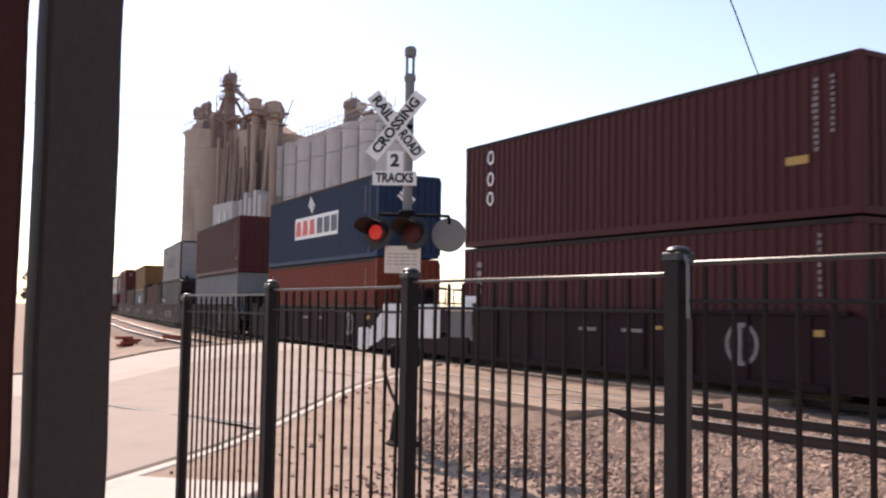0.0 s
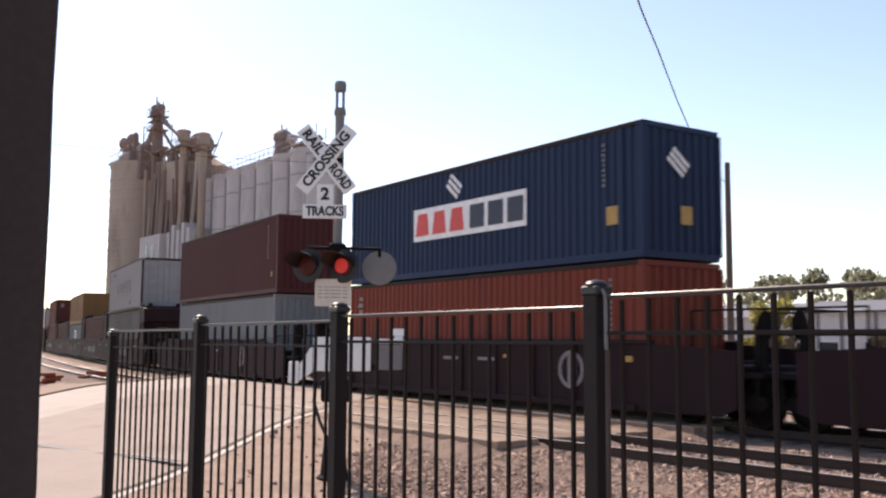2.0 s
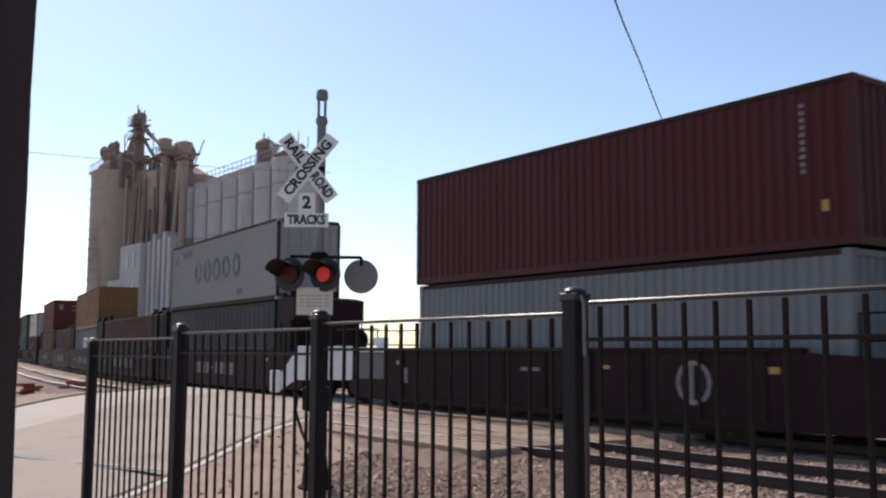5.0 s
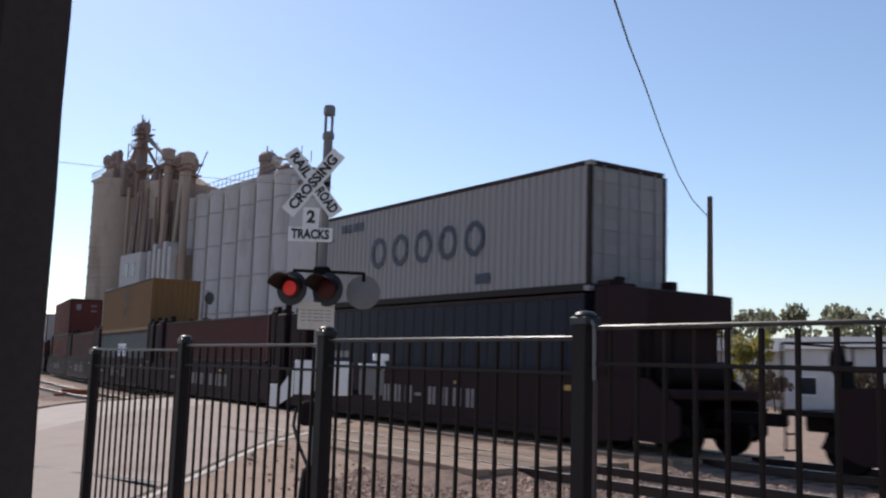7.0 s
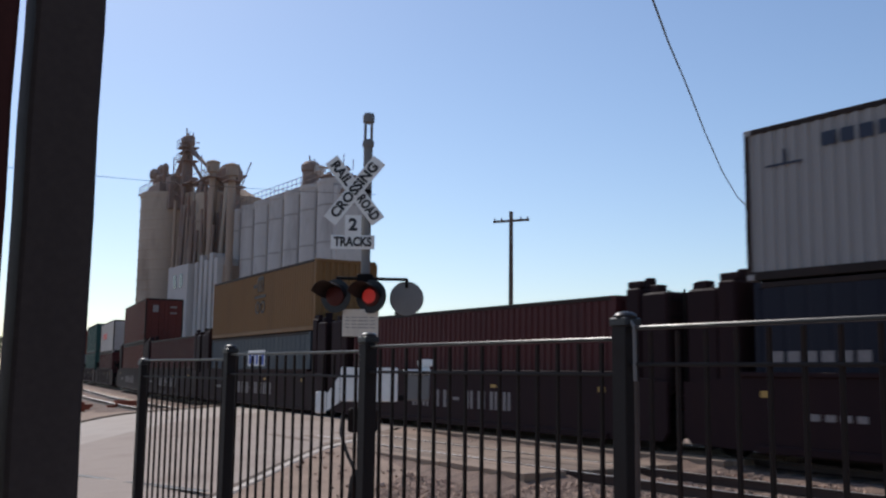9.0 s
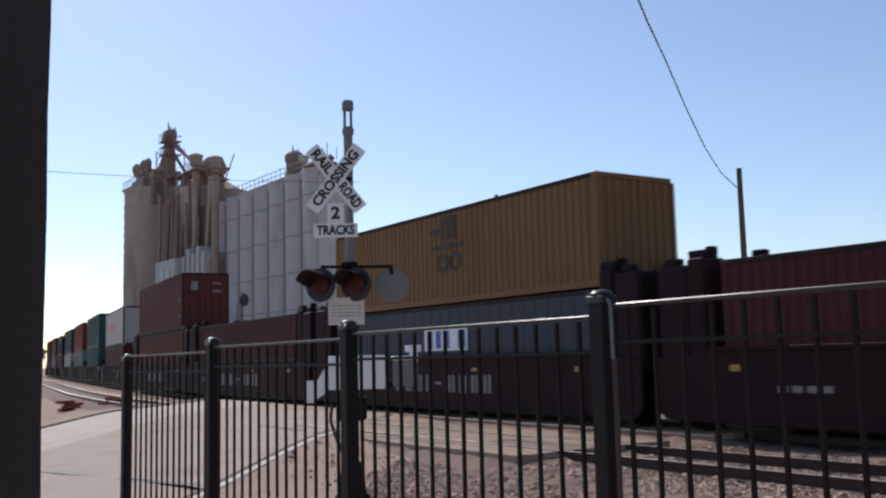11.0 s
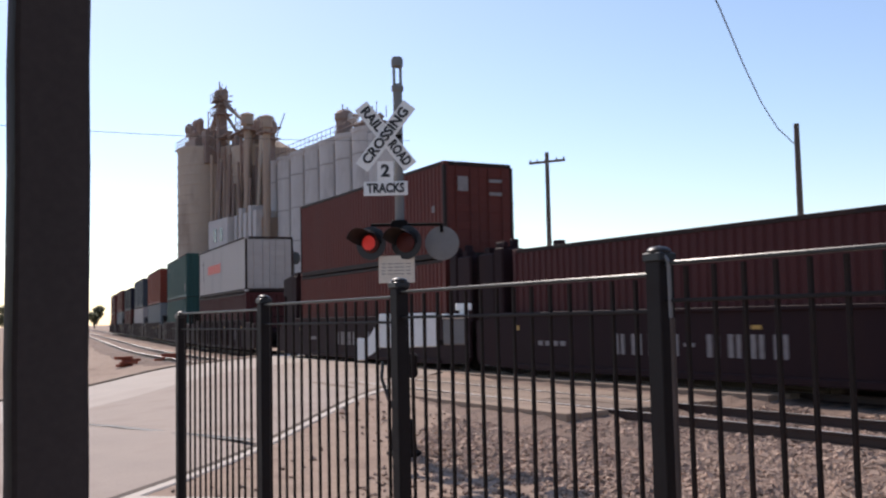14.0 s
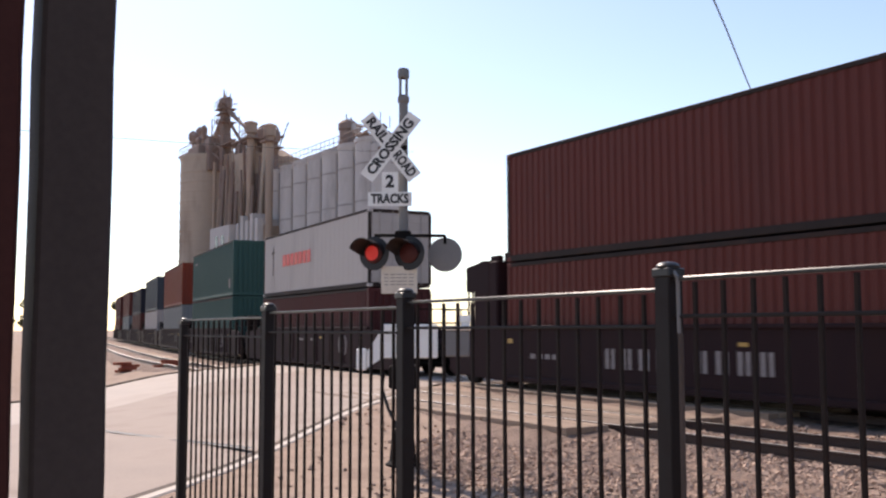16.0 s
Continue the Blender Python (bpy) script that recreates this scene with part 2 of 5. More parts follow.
def part(name, g, material, parent=None, label="", smooth=False):
    me = bpy.data.meshes.new(name)
    me.from_pydata(g.v, [], g.f)
    me.materials.append(material)
    if smooth:
        me.shade_smooth()
        me.set_sharp_from_angle(angle=radians(40))
    me.update()
    ob = new(name, me)
    if parent is not None:
        ob.parent = parent
    if label:
        ob["label"] = label
    return ob


def thing(name, m, label, category, group="", kind=""):
    ob = new(name)
    ob.matrix_basis = m
    return tagged(ob, label, category, group, kind)


def bent_tube(points, r, n=8):
    """One tube along a line of points."""
    pts = [Vector(p) for p in points]
    rr = []
    for k, p in enumerate(pts):
        q = (pts[min(k + 1, len(pts) - 1)] - pts[max(k - 1, 0)]).to_track_quat("Z", "Y")
        rr.append([p + q @ Vector((r * cos(2 * pi * j / n), r * sin(2 * pi * j / n), 0)) for j in range(n)])
    return Geo().rings(rr)


def lettering(text, size, width=None):
    """The built-in font's letters as flat faces in the xz plane, centred, facing -y."""
    cu = bpy.data.curves.new("letters", "FONT")
    cu.body, cu.size, cu.align_x, cu.align_y, cu.extrude = text, size, "CENTER", "CENTER", 0.002
    cu.resolution_u = 3
    cu.offset = 0.04 * size
    tmp = new("letters", cu)
    bpy.context.view_layer.update()
    dg = bpy.context.evaluated_depsgraph_get()
    me = bpy.data.meshes.new_from_object(tmp.evaluated_get(dg))
    bpy.data.objects.remove(tmp)
    g = Geo()
    xs = [v.co.x for v in me.vertices]
    k = width / (max(xs) - min(xs)) if width else 1.0
    g.v = [(v.co.x * k, -v.co.z, v.co.y) for v in me.vertices]
    g.f = [tuple(p.vertices) for p in me.polygons]
    return g


# ---- track line and levels ----
MAIN_X, SIDING_X, RAIL_Z = 16.22, 11.50, 0.45
BEND_Y, BEND_R, BEND_A = 8.0, 320.0, radians(10.5)


def along(s, x0):
    """Place and heading on a line that runs along +y at x0, then bends to the east."""
    if s <= BEND_Y:
        return x0, s, 0.0
    a = min((s - BEND_Y) / BEND_R, BEND_A)
    d = s - BEND_Y - a * BEND_R
    return x0 + BEND_R * (1 - cos(a)) + d * sin(a), BEND_Y + BEND_R * sin(a) + d * cos(a), a


def bend(y):
    if y <= BEND_Y:
        return 0.0
    a = min((y - BEND_Y) / BEND_R, BEND_A)
    return BEND_R * (1 - cos(a)) + max(0, y - BEND_Y - BEND_A * BEND_R) * sin(BEND_A)


def step(a, b, x):
    u = min(1, max(0, (x - a) / (b - a)))
    return u * u * (3 - 2 * u)


def road_z(x, y):
    xr = x - bend(y)
    return 0.03 + 0.40 * step(4.0, 9.8, xr) - 0.2 * step(19.0, 25, xr)


# road frame: u along the road, v across it from the near kerb
RU, RV = Vector((0.695, 0.719, 0)), Vector((-0.719, 0.695, 0))
RO = Vector((3.92, 12.43, 0))


def ground_z(x, y):
    """Open ground, lifted to the street's level beside the street and held just under its pavement."""
    xr = x - bend(y)
    z = 0.17 * step(7.4, 9.6, xr) - 0.1 * step(19.0, 22.5, xr)
    v = (Vector((x, y, 0)) - RO).dot(RV)
    if -4.5 < v < 15.3:
        near = step(-4.5, -0.2, v) * (1 - step(11, 15.3, v))
        z += (road_z(x, y) - (0.09 if -0.1 < v < 10.9 else -0.01) - z) * near
    return z


def relief(x, y):
    """Uneven ground, trodden flat beside the street."""
    v = (Vector((x, y, 0)) - RO).dot(RV)
    calm = 1 - 0.8 * step(-5.5, -2.0, v) * (1 - step(11, 16, v))
    return 0.085 * calm * noise.fractal(Vector((x * 1.3, y * 1.3, 0)), 1.0, 2.0, 4)


def road_point(u, v):
    p = RO + RU * u + RV * v
    return Vector((p.x, p.y, road_z(p.x, p.y)))


# ---- ground, road, tracks ----
def grid(xs, ys, zf):
    g = Geo()
    n = len(xs)
    for y in ys:
        for x in xs:
            g.v.append((x, y, zf(x, y)))
    for j in range(len(ys) - 1):
        for i in range(n - 1):
            a = j * n + i
            g.f.append((a, a + 1, a + n + 1, a + n))
    return g


def spread(lo, fine_lo, fine_hi, hi, d, growth=1.35):
    out = list(np.arange(fine_lo, fine_hi, d))
    s, v = d, fine_hi
    while v < hi:
        out.append(v)
        s *= growth
        v += s
    out.append(hi)
    s, v = d * growth, fine_lo - d
    while v > lo:
        out.insert(0, v)
        s *= growth
        v -= s
    out.insert(0, lo)
    return [float(a) for a in out]


ground = part("ground", grid(spread(-1500, -6, 24, 1500, 0.22), spread(-600, 2, 46, 3000, 0.25), lambda x, y: ground_z(x, y) + relief(x, y)), DIRT, smooth=True)
tagged(ground, "dry brown gravel and dirt ground beside the railway", "ground", kind="structure")

def crown(v):
    """The street's camber."""
    return 0.05 if 3 < v < 7.5 else 0.02 if 0.05 < v < 10.6 else 0


def lane(name, vs, material, label):
    g = Geo()
    us = [float(a) for a in np.arange(-60, 75, 0.75)]
    for u in us:
        for v in vs:
            p = road_point(u, v)
            g.v.append((p.x, p.y, p.z + crown(v)))
    for j in range(len(us) - 1):
        for i in range(len(vs) - 1):
            a = j * len(vs) + i
            g.f.append((a, a + 1, a + 1 + len(vs), a + len(vs)))
    tagged(part(name, g, material, smooth=True), label, "road", kind="structure")


lane("road", [0.0, 0.3, 3.6, 6.7], ROAD, "sun-bleached worn street pavement rising to the rail crossing")
lane("road", [6.7, 7.2, 10.5, 10.8], LANE, "paler bleached concrete lane on the far side of the street")


def strip(name, u0, u1, v0, v1, h, material, label, category, du=0.75, base=-0.15):
    g = Geo()
    rr = []
    n = max(2, int(abs(u1 - u0) / du))
    for k in range(n + 1):
        u = u0 + (u1 - u0) * k / n
        a, b = road_point(u, v0), road_point(u, v1)
        c = 0.02
        ca, cb = a.lerp(b, c / abs(v1 - v0)), b.lerp(a, c / abs(v1 - v0))
        up = Vector((0, 0, 1))
        rr.append([a + up * base, a + up * (h - c), ca + up * h, cb + up * h, b + up * (h - c), b + up * base])
    g.rings(rr)
    return tagged(part(name, g, material), label, category, kind="structure")


strip("gutter", -40, 10.5, -0.16, 0.0, 0.026, GUTTER, "dark dirt-filled gutter along the kerb", "gutter")
strip("kerb_near", -40, 10.5, -0.34, -0.16, 0.035, CONC, "pale concrete kerb along the street edge", "kerb")
strip("kerb_far", -40, 40, 10.8, 10.94, 0.05, GUTTER, "dirt-covered low kerb on the far street edge", "kerb")
for k in range(15):
    strip("sidewalk", -38.6 + k * 2.45, -38.6 + k * 2.45 + 2.43, -2.0, -0.35, 0.06, CONC, "sunlit pale concrete sidewalk slab beside the kerb", "sidewalk")

g = Geo()
pts = [Vector((3.6, 20.6, 0)), Vector((4.45, 18.6, 0)), Vector((5.02, 16.4, 0)), Vector((5.55, 14.2, 0))]
for a, b in zip(pts, pts[1:]):
    n = Vector((-(b - a).y, (b - a).x, 0)).normalized() * 0.085
    for k in range(6):
        p, q = a.lerp(b, k / 6), a.lerp(b, (k + 1) / 6)
        quad = []
        for w in (p - n, q - n, q + n, p + n):
            quad.append((w.x, w.y, road_z(w.x, w.y) + 0.066))
        g.quad(*quad)
tagged(part("pavement_seam", g, TAR), "dark tar-filled seam across the pavement", "seam", kind="structure")

RAILPROF = [(-0.07, 0), (0.07, 0), (0.07, 0.012), (0.012, 0.035), (0.012, 0.125), (0.036, 0.135), (0.036, 0.165), (-0.036, 0.165), (-0.036, 0.135), (-0.012, 0.125), (-0.012, 0.035), (-0.07, 0.012)]


def track(x0, label, s0, s1, tie0, tie1):
    t = thing("railway_track", Matrix(), label, "railway track", kind="structure")
    for side in (-0.7535, 0.7535):
        rr, top = [], Geo()
        ss = [float(a) for a in np.arange(s0, s1, 3.0)]
        tr = []
        for s in ss:
            x, y, a = along(s, x0)
            r = Vector((cos(a), -sin(a), 0))
            rr.append([Vector((x, y, RAIL_Z - 0.165)) + r * (side + px) + Vector((0, 0, pz)) for px, pz in RAILPROF])
            tr.append([Vector((x, y, RAIL_Z + 0.002)) + r * (side + px) for px in (-0.028, 0.028)])
        rail = part("rail", Geo().rings(rr), RAIL, t)
        for k in range(len(tr) - 1):
            top.quad(tr[k][0], tr[k][1], tr[k + 1][1], tr[k + 1][0])
        part("running_surface", top, RAILTOP, rail, "polished steel running surface")
    tg = Geo().box(-1.3, 1.3, -0.115, 0.115, -0.16, 0, bevel=0.012)
    me = part("tie", tg, TIE, t, "weathered dark wooden tie")
    s = tie0
    first = True
    while s < tie1:
        x, y, a = along(s, x0)
        ob = me if first else new("tie", me.data)
        first = False
        ob.parent = t
        ob.matrix_basis = pose(x + random.uniform(-0.04, 0.04), y, RAIL_Z - 0.168, 0, 0, -math.degrees(a) + random.uniform(-1, 1))
        s += 0.53
    return t


def ballast(x0, label):
    g = Geo()
    ss = [float(a) for a in np.arange(-30, 60, 0.3)] + [float(a) for a in np.arange(60, 420, 6)]
    ws = [-2.6, -2.2, -1.8, -1.5, -1.2, -0.9, -0.6, -0.3, 0, 0.3, 0.6, 0.9, 1.2, 1.5, 1.8, 2.2, 2.6]
    for s in ss:
        x, y, a = along(s, x0)
        for w in ws:
            lift = step(11.3, 11.9, s) * (1 - step(36.2, 37.5, s))
            z = RAIL_Z - 0.17 + 0.10 * lift - (0.30 - 0.12 * lift) * max(0, abs(w) - 1.7) / 0.9
            p = Vector((x + w * cos(a), y - w * sin(a), z))
            p.z += 0.05 * noise.fractal(Vector((p.x * 4, p.y * 4, x0)), 1.0, 2.0, 3)
            g.v.append(tuple(p))
    n = len(ws)
    for j in range(len(ss) - 1):
        for i in range(n - 1):
            a = j * n + i
            g.f.append((a, a + 1, a + 1 + n, a + n))
    tagged(part("ballast", g, BALLAST), label, "ballast", kind="stuff")


track(SIDING_X, "empty near railway track with rusty rails on wooden ties", -30, 420, 1.0, 11.5)
track(MAIN_X, "main railway track that carries the freight train", -30, 420, 1.0, 11.5)
ballast(SIDING_X, "brown crushed stone ballast under the near track")
ballast(MAIN_X, "brown crushed stone ballast under the main track")


def crossing(x0, s0, count):
    t = thing("crossing_surface", Matrix(), "tan timber crossing planks laid between and beside the rails", "crossing", kind="structure")
    cols = [(-1.75, -0.86), (-0.66, -0.02), (0.02, 0.66), (0.86, 1.75)]
    for a0, a1 in cols:
        w = (a1 - a0)
        lane = max(2, round(w / 0.3))
        first = None
        for k in range(count):
            for j in range(lane):
                if first is None:
                    gg = Geo().box(-w / lane / 2 + 0.008, w / lane / 2 - 0.008, -1.21, 1.21, -0.14, 0, bevel=0.012)
                    first = part("plank", gg, TIMBER, t)
                    ob = first
                else:
                    ob = new("plank", first.data)
                    ob.parent = t
                x, y, a = along(s0 + k * 2.44 + 1.22, x0)
                o = a0 + (j + 0.5) * w / lane
                ob.matrix_basis = pose(x + o * cos(a), y - o * sin(a), RAIL_Z + random.uniform(-0.012, 0.006), random.uniform(-0.2, 0.2), random.uniform(-0.5, 0.5), -math.degrees(a))


crossing(SIDING_X, 11.7, 10)
crossing(MAIN_X, 11.7, 10)

# stony apron that runs up to the near track
g = Geo()
axs, ays = [float(a) for a in np.arange(5.6, 10.0, 0.11)], [float(a) for a in np.arange(1.5, 13.4, 0.11)]
for y in ays:
    for x in axs:
        edge = step(6.6, 8.1, x)
        p = Vector((x, y, 0)) - RO
        edge *= 1 - step(-3.0, -1.4, p.dot(RV))
        z = ground_z(x, y) + relief(x, y)
        z += -0.07 + 0.10 * edge + 0.05 * noise.fractal(Vector((x * 5, y * 5, 7)), 1.0, 2.0, 3)
        g.v.append((x, y, z))
n = len(axs)
for j in range(len(ays) - 1):
    for i in range(n - 1):
        a = j * n + i
        g.f.append((a, a + 1, a + n + 1, a + n))
# darker than the dirt: its colour paints in shade between the stones
tagged(part("gravel_apron", g, BALLAST, smooth=True), "stony gravel apron sloping up to the near track, dark for shaded gaps", "gravel", kind="structure")

# loose stones
rng = random.Random(4)
g = Geo()
for k in range(84000):
    if k < 6000:
        x, y = rng.uniform(3.2, 13.6), rng.uniform(3.5, 14.5)
    elif k < 46000:
        x, y = 6.7 + 3.2 * sqrt(rng.random()), rng.uniform(3.0, 13.5)
    else:
        x, y = rng.uniform(7.5, 14.6), rng.uniform(3, 24)
    p = Vector((x, y, 0)) - RO
    if p.dot(RV) > -0.5 or (p.dot(RV) > -2.6 and rng.random() < 0.96):
        continue
    if 11.5 < y and abs(x - bend(y) - SIDING_X) < 1.9:
        continue
    near = abs(x - SIDING_X) < 2.4
    r = rng.uniform(0.014, 0.045) * (1.7 if rng.random() < 0.08 else 1)
    z = (RAIL_Z - 0.17 - 0.30 * max(0, abs(x - SIDING_X) - 1.7) / 0.9 if near else ground_z(x, y) + relief(x, y) + 0.03 * step(7.0, 8.1, x)) + 0.012
    if near and min(abs(abs(x - SIDING_X) - 0.7535), 9) < 0.12:
        continue
    q = Euler((rng.uniform(0, 6), rng.uniform(0, 6), rng.uniform(0, 6))).to_matrix()
    i = len(g.v)
    for d in ((1, 0, 0), (-1, 0, 0), (0, 1, 0), (0, -1, 0), (0, 0, 1), (0, 0, -1)):
        w = q @ (Vector(d) * r * rng.uniform(0.7, 1.3))
        g.v.append((x + w.x, y + w.y, z + w.z * 0.8))
    for a, b, c in ((0, 2, 4), (2, 1, 4), (1, 3, 4), (3, 0, 4), (2, 0, 5), (1, 2, 5), (3, 1, 5), (0, 3, 5)):
        g.f.append((i + a, i + b, i + c))
tagged(part("loose_stones", g, STONE), "scattered loose gravel stones on the dirt", "gravel", kind="stuff")


# ---- porch posts near the camera ----
def porch_post(x0, x1, y0, y1, material, label):
    t = thing("porch_post", pose((x0 + x1) / 2, (y0 + y1) / 2, 0), label, "post")
    w, d = (x1 - x0) / 2, (y1 - y0) / 2
    g = Geo()
    rr = []
    for k in range(25):
        z = 4.6 * k / 24
        j = 0.0015 * sin(k * 2.3)
        c = 0.008
        rr.append([Vector((px + j, py, z)) for px, py in ((-w + c, -d), (w - c, -d), (w, -d + c), (w, d - c), (w - c, d), (-w + c, d), (-w, d - c), (-w, -d + c))])
    part("shaft", g.rings(rr), material, t)
    part("base_plate", Geo().box(-w - 0.02, w + 0.02, -d - 0.02, d + 0.02, 0, 0.05, bevel=0.006), STEEL, t, "dark steel base plate")
    return t


porch_post(0.288, 0.421, 1.592, 1.717, POST, "dark stained square wooden porch post")
porch_post(0.09, 0.252, 1.56, 1.70, POST2, "red-brown stained square wooden porch post")


# ---- fence ----
FX = 2.42
CAPS = [2.093, 2.172, 2.203, 2.227, 2.247, 2.267, 2.287]  # cap tops


def fence():
    t = thing("metal_fence", pose(FX, 0, 0), "dark painted steel picket fence with capped square posts", "fence")
    pg = Geo().box(-0.035, 0.035, -0.035, 0.035, -0.3, 1.0, bevel=0.004)
    cap = Geo()
    cap.box(-0.042, 0.042, -0.042, 0.042, -0.055, -0.022, bevel=0.005)
    cap.lathe((0, 0, -0.022), [(0.040, 0), (0.043, 0.006), (0.038, 0.013), (0.024, 0.020), (0.003, 0.023)], 12)
    post_me = cap_me = pick_me = None
    for k, zc in enumerate(CAPS):
        y = 7.62 - 1.83 * k
        gz = ground_z(FX, y)
        p = part("post", Geo().box(-0.035, 0.035, y - 0.035, y + 0.035, gz - 0.05, zc - 0.05, bevel=0.004), FENCE, t)
        if cap_me is None:
            c = part("cap", cap, CAP, p, "shiny domed cap", smooth=True)
            cap_me = c.data
        else:
            c = new("cap", cap_me)
            c.parent = p
            c["label"] = "shiny domed cap"
        c.matrix_basis = pose(0, y, zc)
        if k == 0:
            continue
        ya, yb = y + 0.035, y + 1.83 - 0.035
        zt = CAPS[k] - (0.090 if k < 4 else 0.074)
        for nm, z0, z1 in (("top_rail", zt - 0.014, zt), ("middle_rail", zt - 0.142, zt - 0.128), ("bottom_rail", 0.24, 0.272)):
            rg = Geo().box(-0.014, 0.014, ya, yb, z0, z1, bevel=0.003)
            part(nm, rg, CAP if nm == "top_rail" else FENCE, t)
        for j in range(1, 15):
            yp = ya - 0.035 + j * 1.83 / 15
            if pick_me is None:
                ob = part("picket", Geo().box(-0.0072, 0.0072, -0.0072, 0.0072, -1.95, 0, bevel=0.0015), PICKET, t)
                pick_me = ob.data
            else:
                ob = new("picket", pick_me)
                ob.parent = t
            ob.matrix_basis = pose(0, yp, zt - 0.02, random.uniform(-0.15, 0.15), random.uniform(-0.15, 0.15), 0)
    # conduit strapped beside one post
    part("conduit", Geo().tube((-0.01, 2.068, 0.05), (-0.01, 2.068, 1.98), 0.009, n=8), GRIMY_PIPE, t, "thin brown conduit strapped to the post")
    # the end's pale grey paints the highlight on the brown conduit
    hook = Geo().tube((-0.012, 2.072, 1.98), (-0.012, 2.074, 2.17), 0.007, n=8).tube((-0.012, 2.074, 2.17), (-0.012, 2.10, 2.20), 0.007, n=8)
    part("conduit_end", hook, MATTE, t, "bent conduit end at the post top, pale for its highlight")


fence()


# ---- crossing signal ----
SIG = Vector((6.80, 11.68, 0))
FACE = -33.8  # turn about z so that -y faces the road traffic


def signal():
    t = thing("crossing_signal", pose(SIG.x, SIG.y, 0.06, 0, 0, FACE) @ Matrix.Diagonal((0.96, 0.96, 0.96, 1)), "grey railroad crossing signal with crossbuck and flashing red lamps", "crossing signal")
    mast = part("mast", Geo().tube((0, 0, 0.1), (0, 0, 5.45), 0.068, n=16), MATTE, t, smooth=True)
    part("base", Geo().lathe((0, 0, -0.05), [(0.26, 0), (0.26, 0.12), (0.2, 0.16), (0.16, 0.55), (0.10, 0.62), (0.07, 0.64)], 16), STEEL, t, "dark cast base", smooth=True)
    top = Geo()
    top.lathe((0, 0, 5.40), [(0.072, 0), (0.088, 0.02), (0.088, 0.09), (0.072, 0.12)], 14)
    for k in range(4):
        a = k * pi / 2 + pi / 4
        top.tube((0.068 * cos(a), 0.068 * sin(a), 5.5), (0.068 * cos(a), 0.068 * sin(a), 5.80), 0.018, n=6)
    top.lathe((0, 0, 5.78), [(0.07, 0), (0.088, 0.01), (0.088, 0.12), (0.07, 0.15), (0.01, 0.16)], 14)
    part("bell", top, MATTE, t, "grey slotted bell housing on the mast top", smooth=True)
    # crossbuck
    cb = Vector((-0.18, -0.12, 4.72))
    for i, (ang, words) in enumerate(((52, (("CROSSING", 0.0, 1.0),)), (-52, (("RAIL", -0.33, 0.40), ("ROAD", 0.33, 0.42))))):
        bm = Geo().box(-0.59, 0.59, -0.004, 0.004, -0.112, 0.112, bevel=0.003)
        bl = part("blade", bm, WHITE, t, "white crossbuck blade with black lettering")
        bl.matrix_basis = Matrix.Translation(cb + Vector((0, 0.011 * i, 0))) @ Matrix.Rotation(radians(-ang), 4, "Y")
        for w, off, width in words:
            tx = part("lettering", lettering(w, 0.2, width), BLACK, bl)
            tx.matrix_basis = pose(off, -0.009, 0)
    for z0, z1 in ((4.68, 4.74), (3.98, 4.03)):
        part("bracket", Geo().box(-0.2, 0.06, -0.11, -0.06, z0, z1), STEEL, t)
    pl = part("number_plate", Geo().box(-0.12, 0.12, -0.004, 0.004, -0.15, 0.15, bevel=0.003), WHITE, t, "white plate with a black 2")
    pl.matrix_basis = pose(-0.19, -0.13, 4.19)
    tx = part("lettering", lettering("2", 0.25), BLACK, pl)
    tx.matrix_basis = pose(0, -0.009, 0)
    pl = part("tracks_plate", Geo().box(-0.325, 0.325, -0.004, 0.004, -0.105, 0.105, bevel=0.003), WHITE, t, "white plate lettered TRACKS in black")
    pl.matrix_basis = pose(-0.19, -0.13, 3.935)
    tx = part("lettering", lettering("TRACKS", 0.19, 0.56), BLACK, pl)
    tx.matrix_basis = pose(0, -0.009, 0)
    # lamps
    arm = Geo().tube((-0.42, -0.1, 3.40), (0.62, 0.02, 3.40), 0.025, n=8)
    arm.box(-0.12, 0.12, -0.12, 0.1, 3.33, 3.47, bevel=0.02)
    part("cross_arm", arm, STEEL, t)
    for k, lx in enumerate((-0.42, 0.10)):
        lamp = part("lamp", Geo().lathe((0, 0, 0), [(0.05, 0.16), (0.12, 0.10), (0.14, 0.0), (0.12, -0.02)], 20, Matrix.Rotation(radians(-90), 4, "X")), BLACK, t, "black flashing lamp", smooth=True)
        lamp.matrix_basis = pose(lx, -0.14, 3.13, 0, 0, -24)
        disc = part("background_disc", Geo().lathe((0, 0, 0), [(0.235, -0.004), (0.25, 0.0), (0.25, 0.008), (0.235, 0.012)], 32, Matrix.Rotation(radians(-90), 4, "X")), BLACK, lamp, "round black backing disc")
        hood = Geo()
        rr = []
        for d, r, a0, a1 in ((0.0, 0.18, -10, 190), (-0.14, 0.188, 35, 185), (-0.38, 0.2, 65, 165)):
            rr.append([Vector((r * cos(a), d, r * sin(a) + 0.0)) for a in [radians(a0 + (a1 - a0) * q / 14) for q in range(15)]])
        inner = [[p * 0.965 + Vector((0, p.y * 0.035, 0)) for p in r] for r in rr]
        i0 = len(hood.v)
        hood.rings(rr, None, False, False, False)
        hood.rings([list(reversed(r)) for r in inner], None, False, False, False)
        hood.quad(*[rr[2][q] for q in range(0, 15)], *[inner[2][q] for q in range(14, -1, -1)])
        part("hood", hood, DARK_STEEL, lamp, "black sun hood", smooth=True)
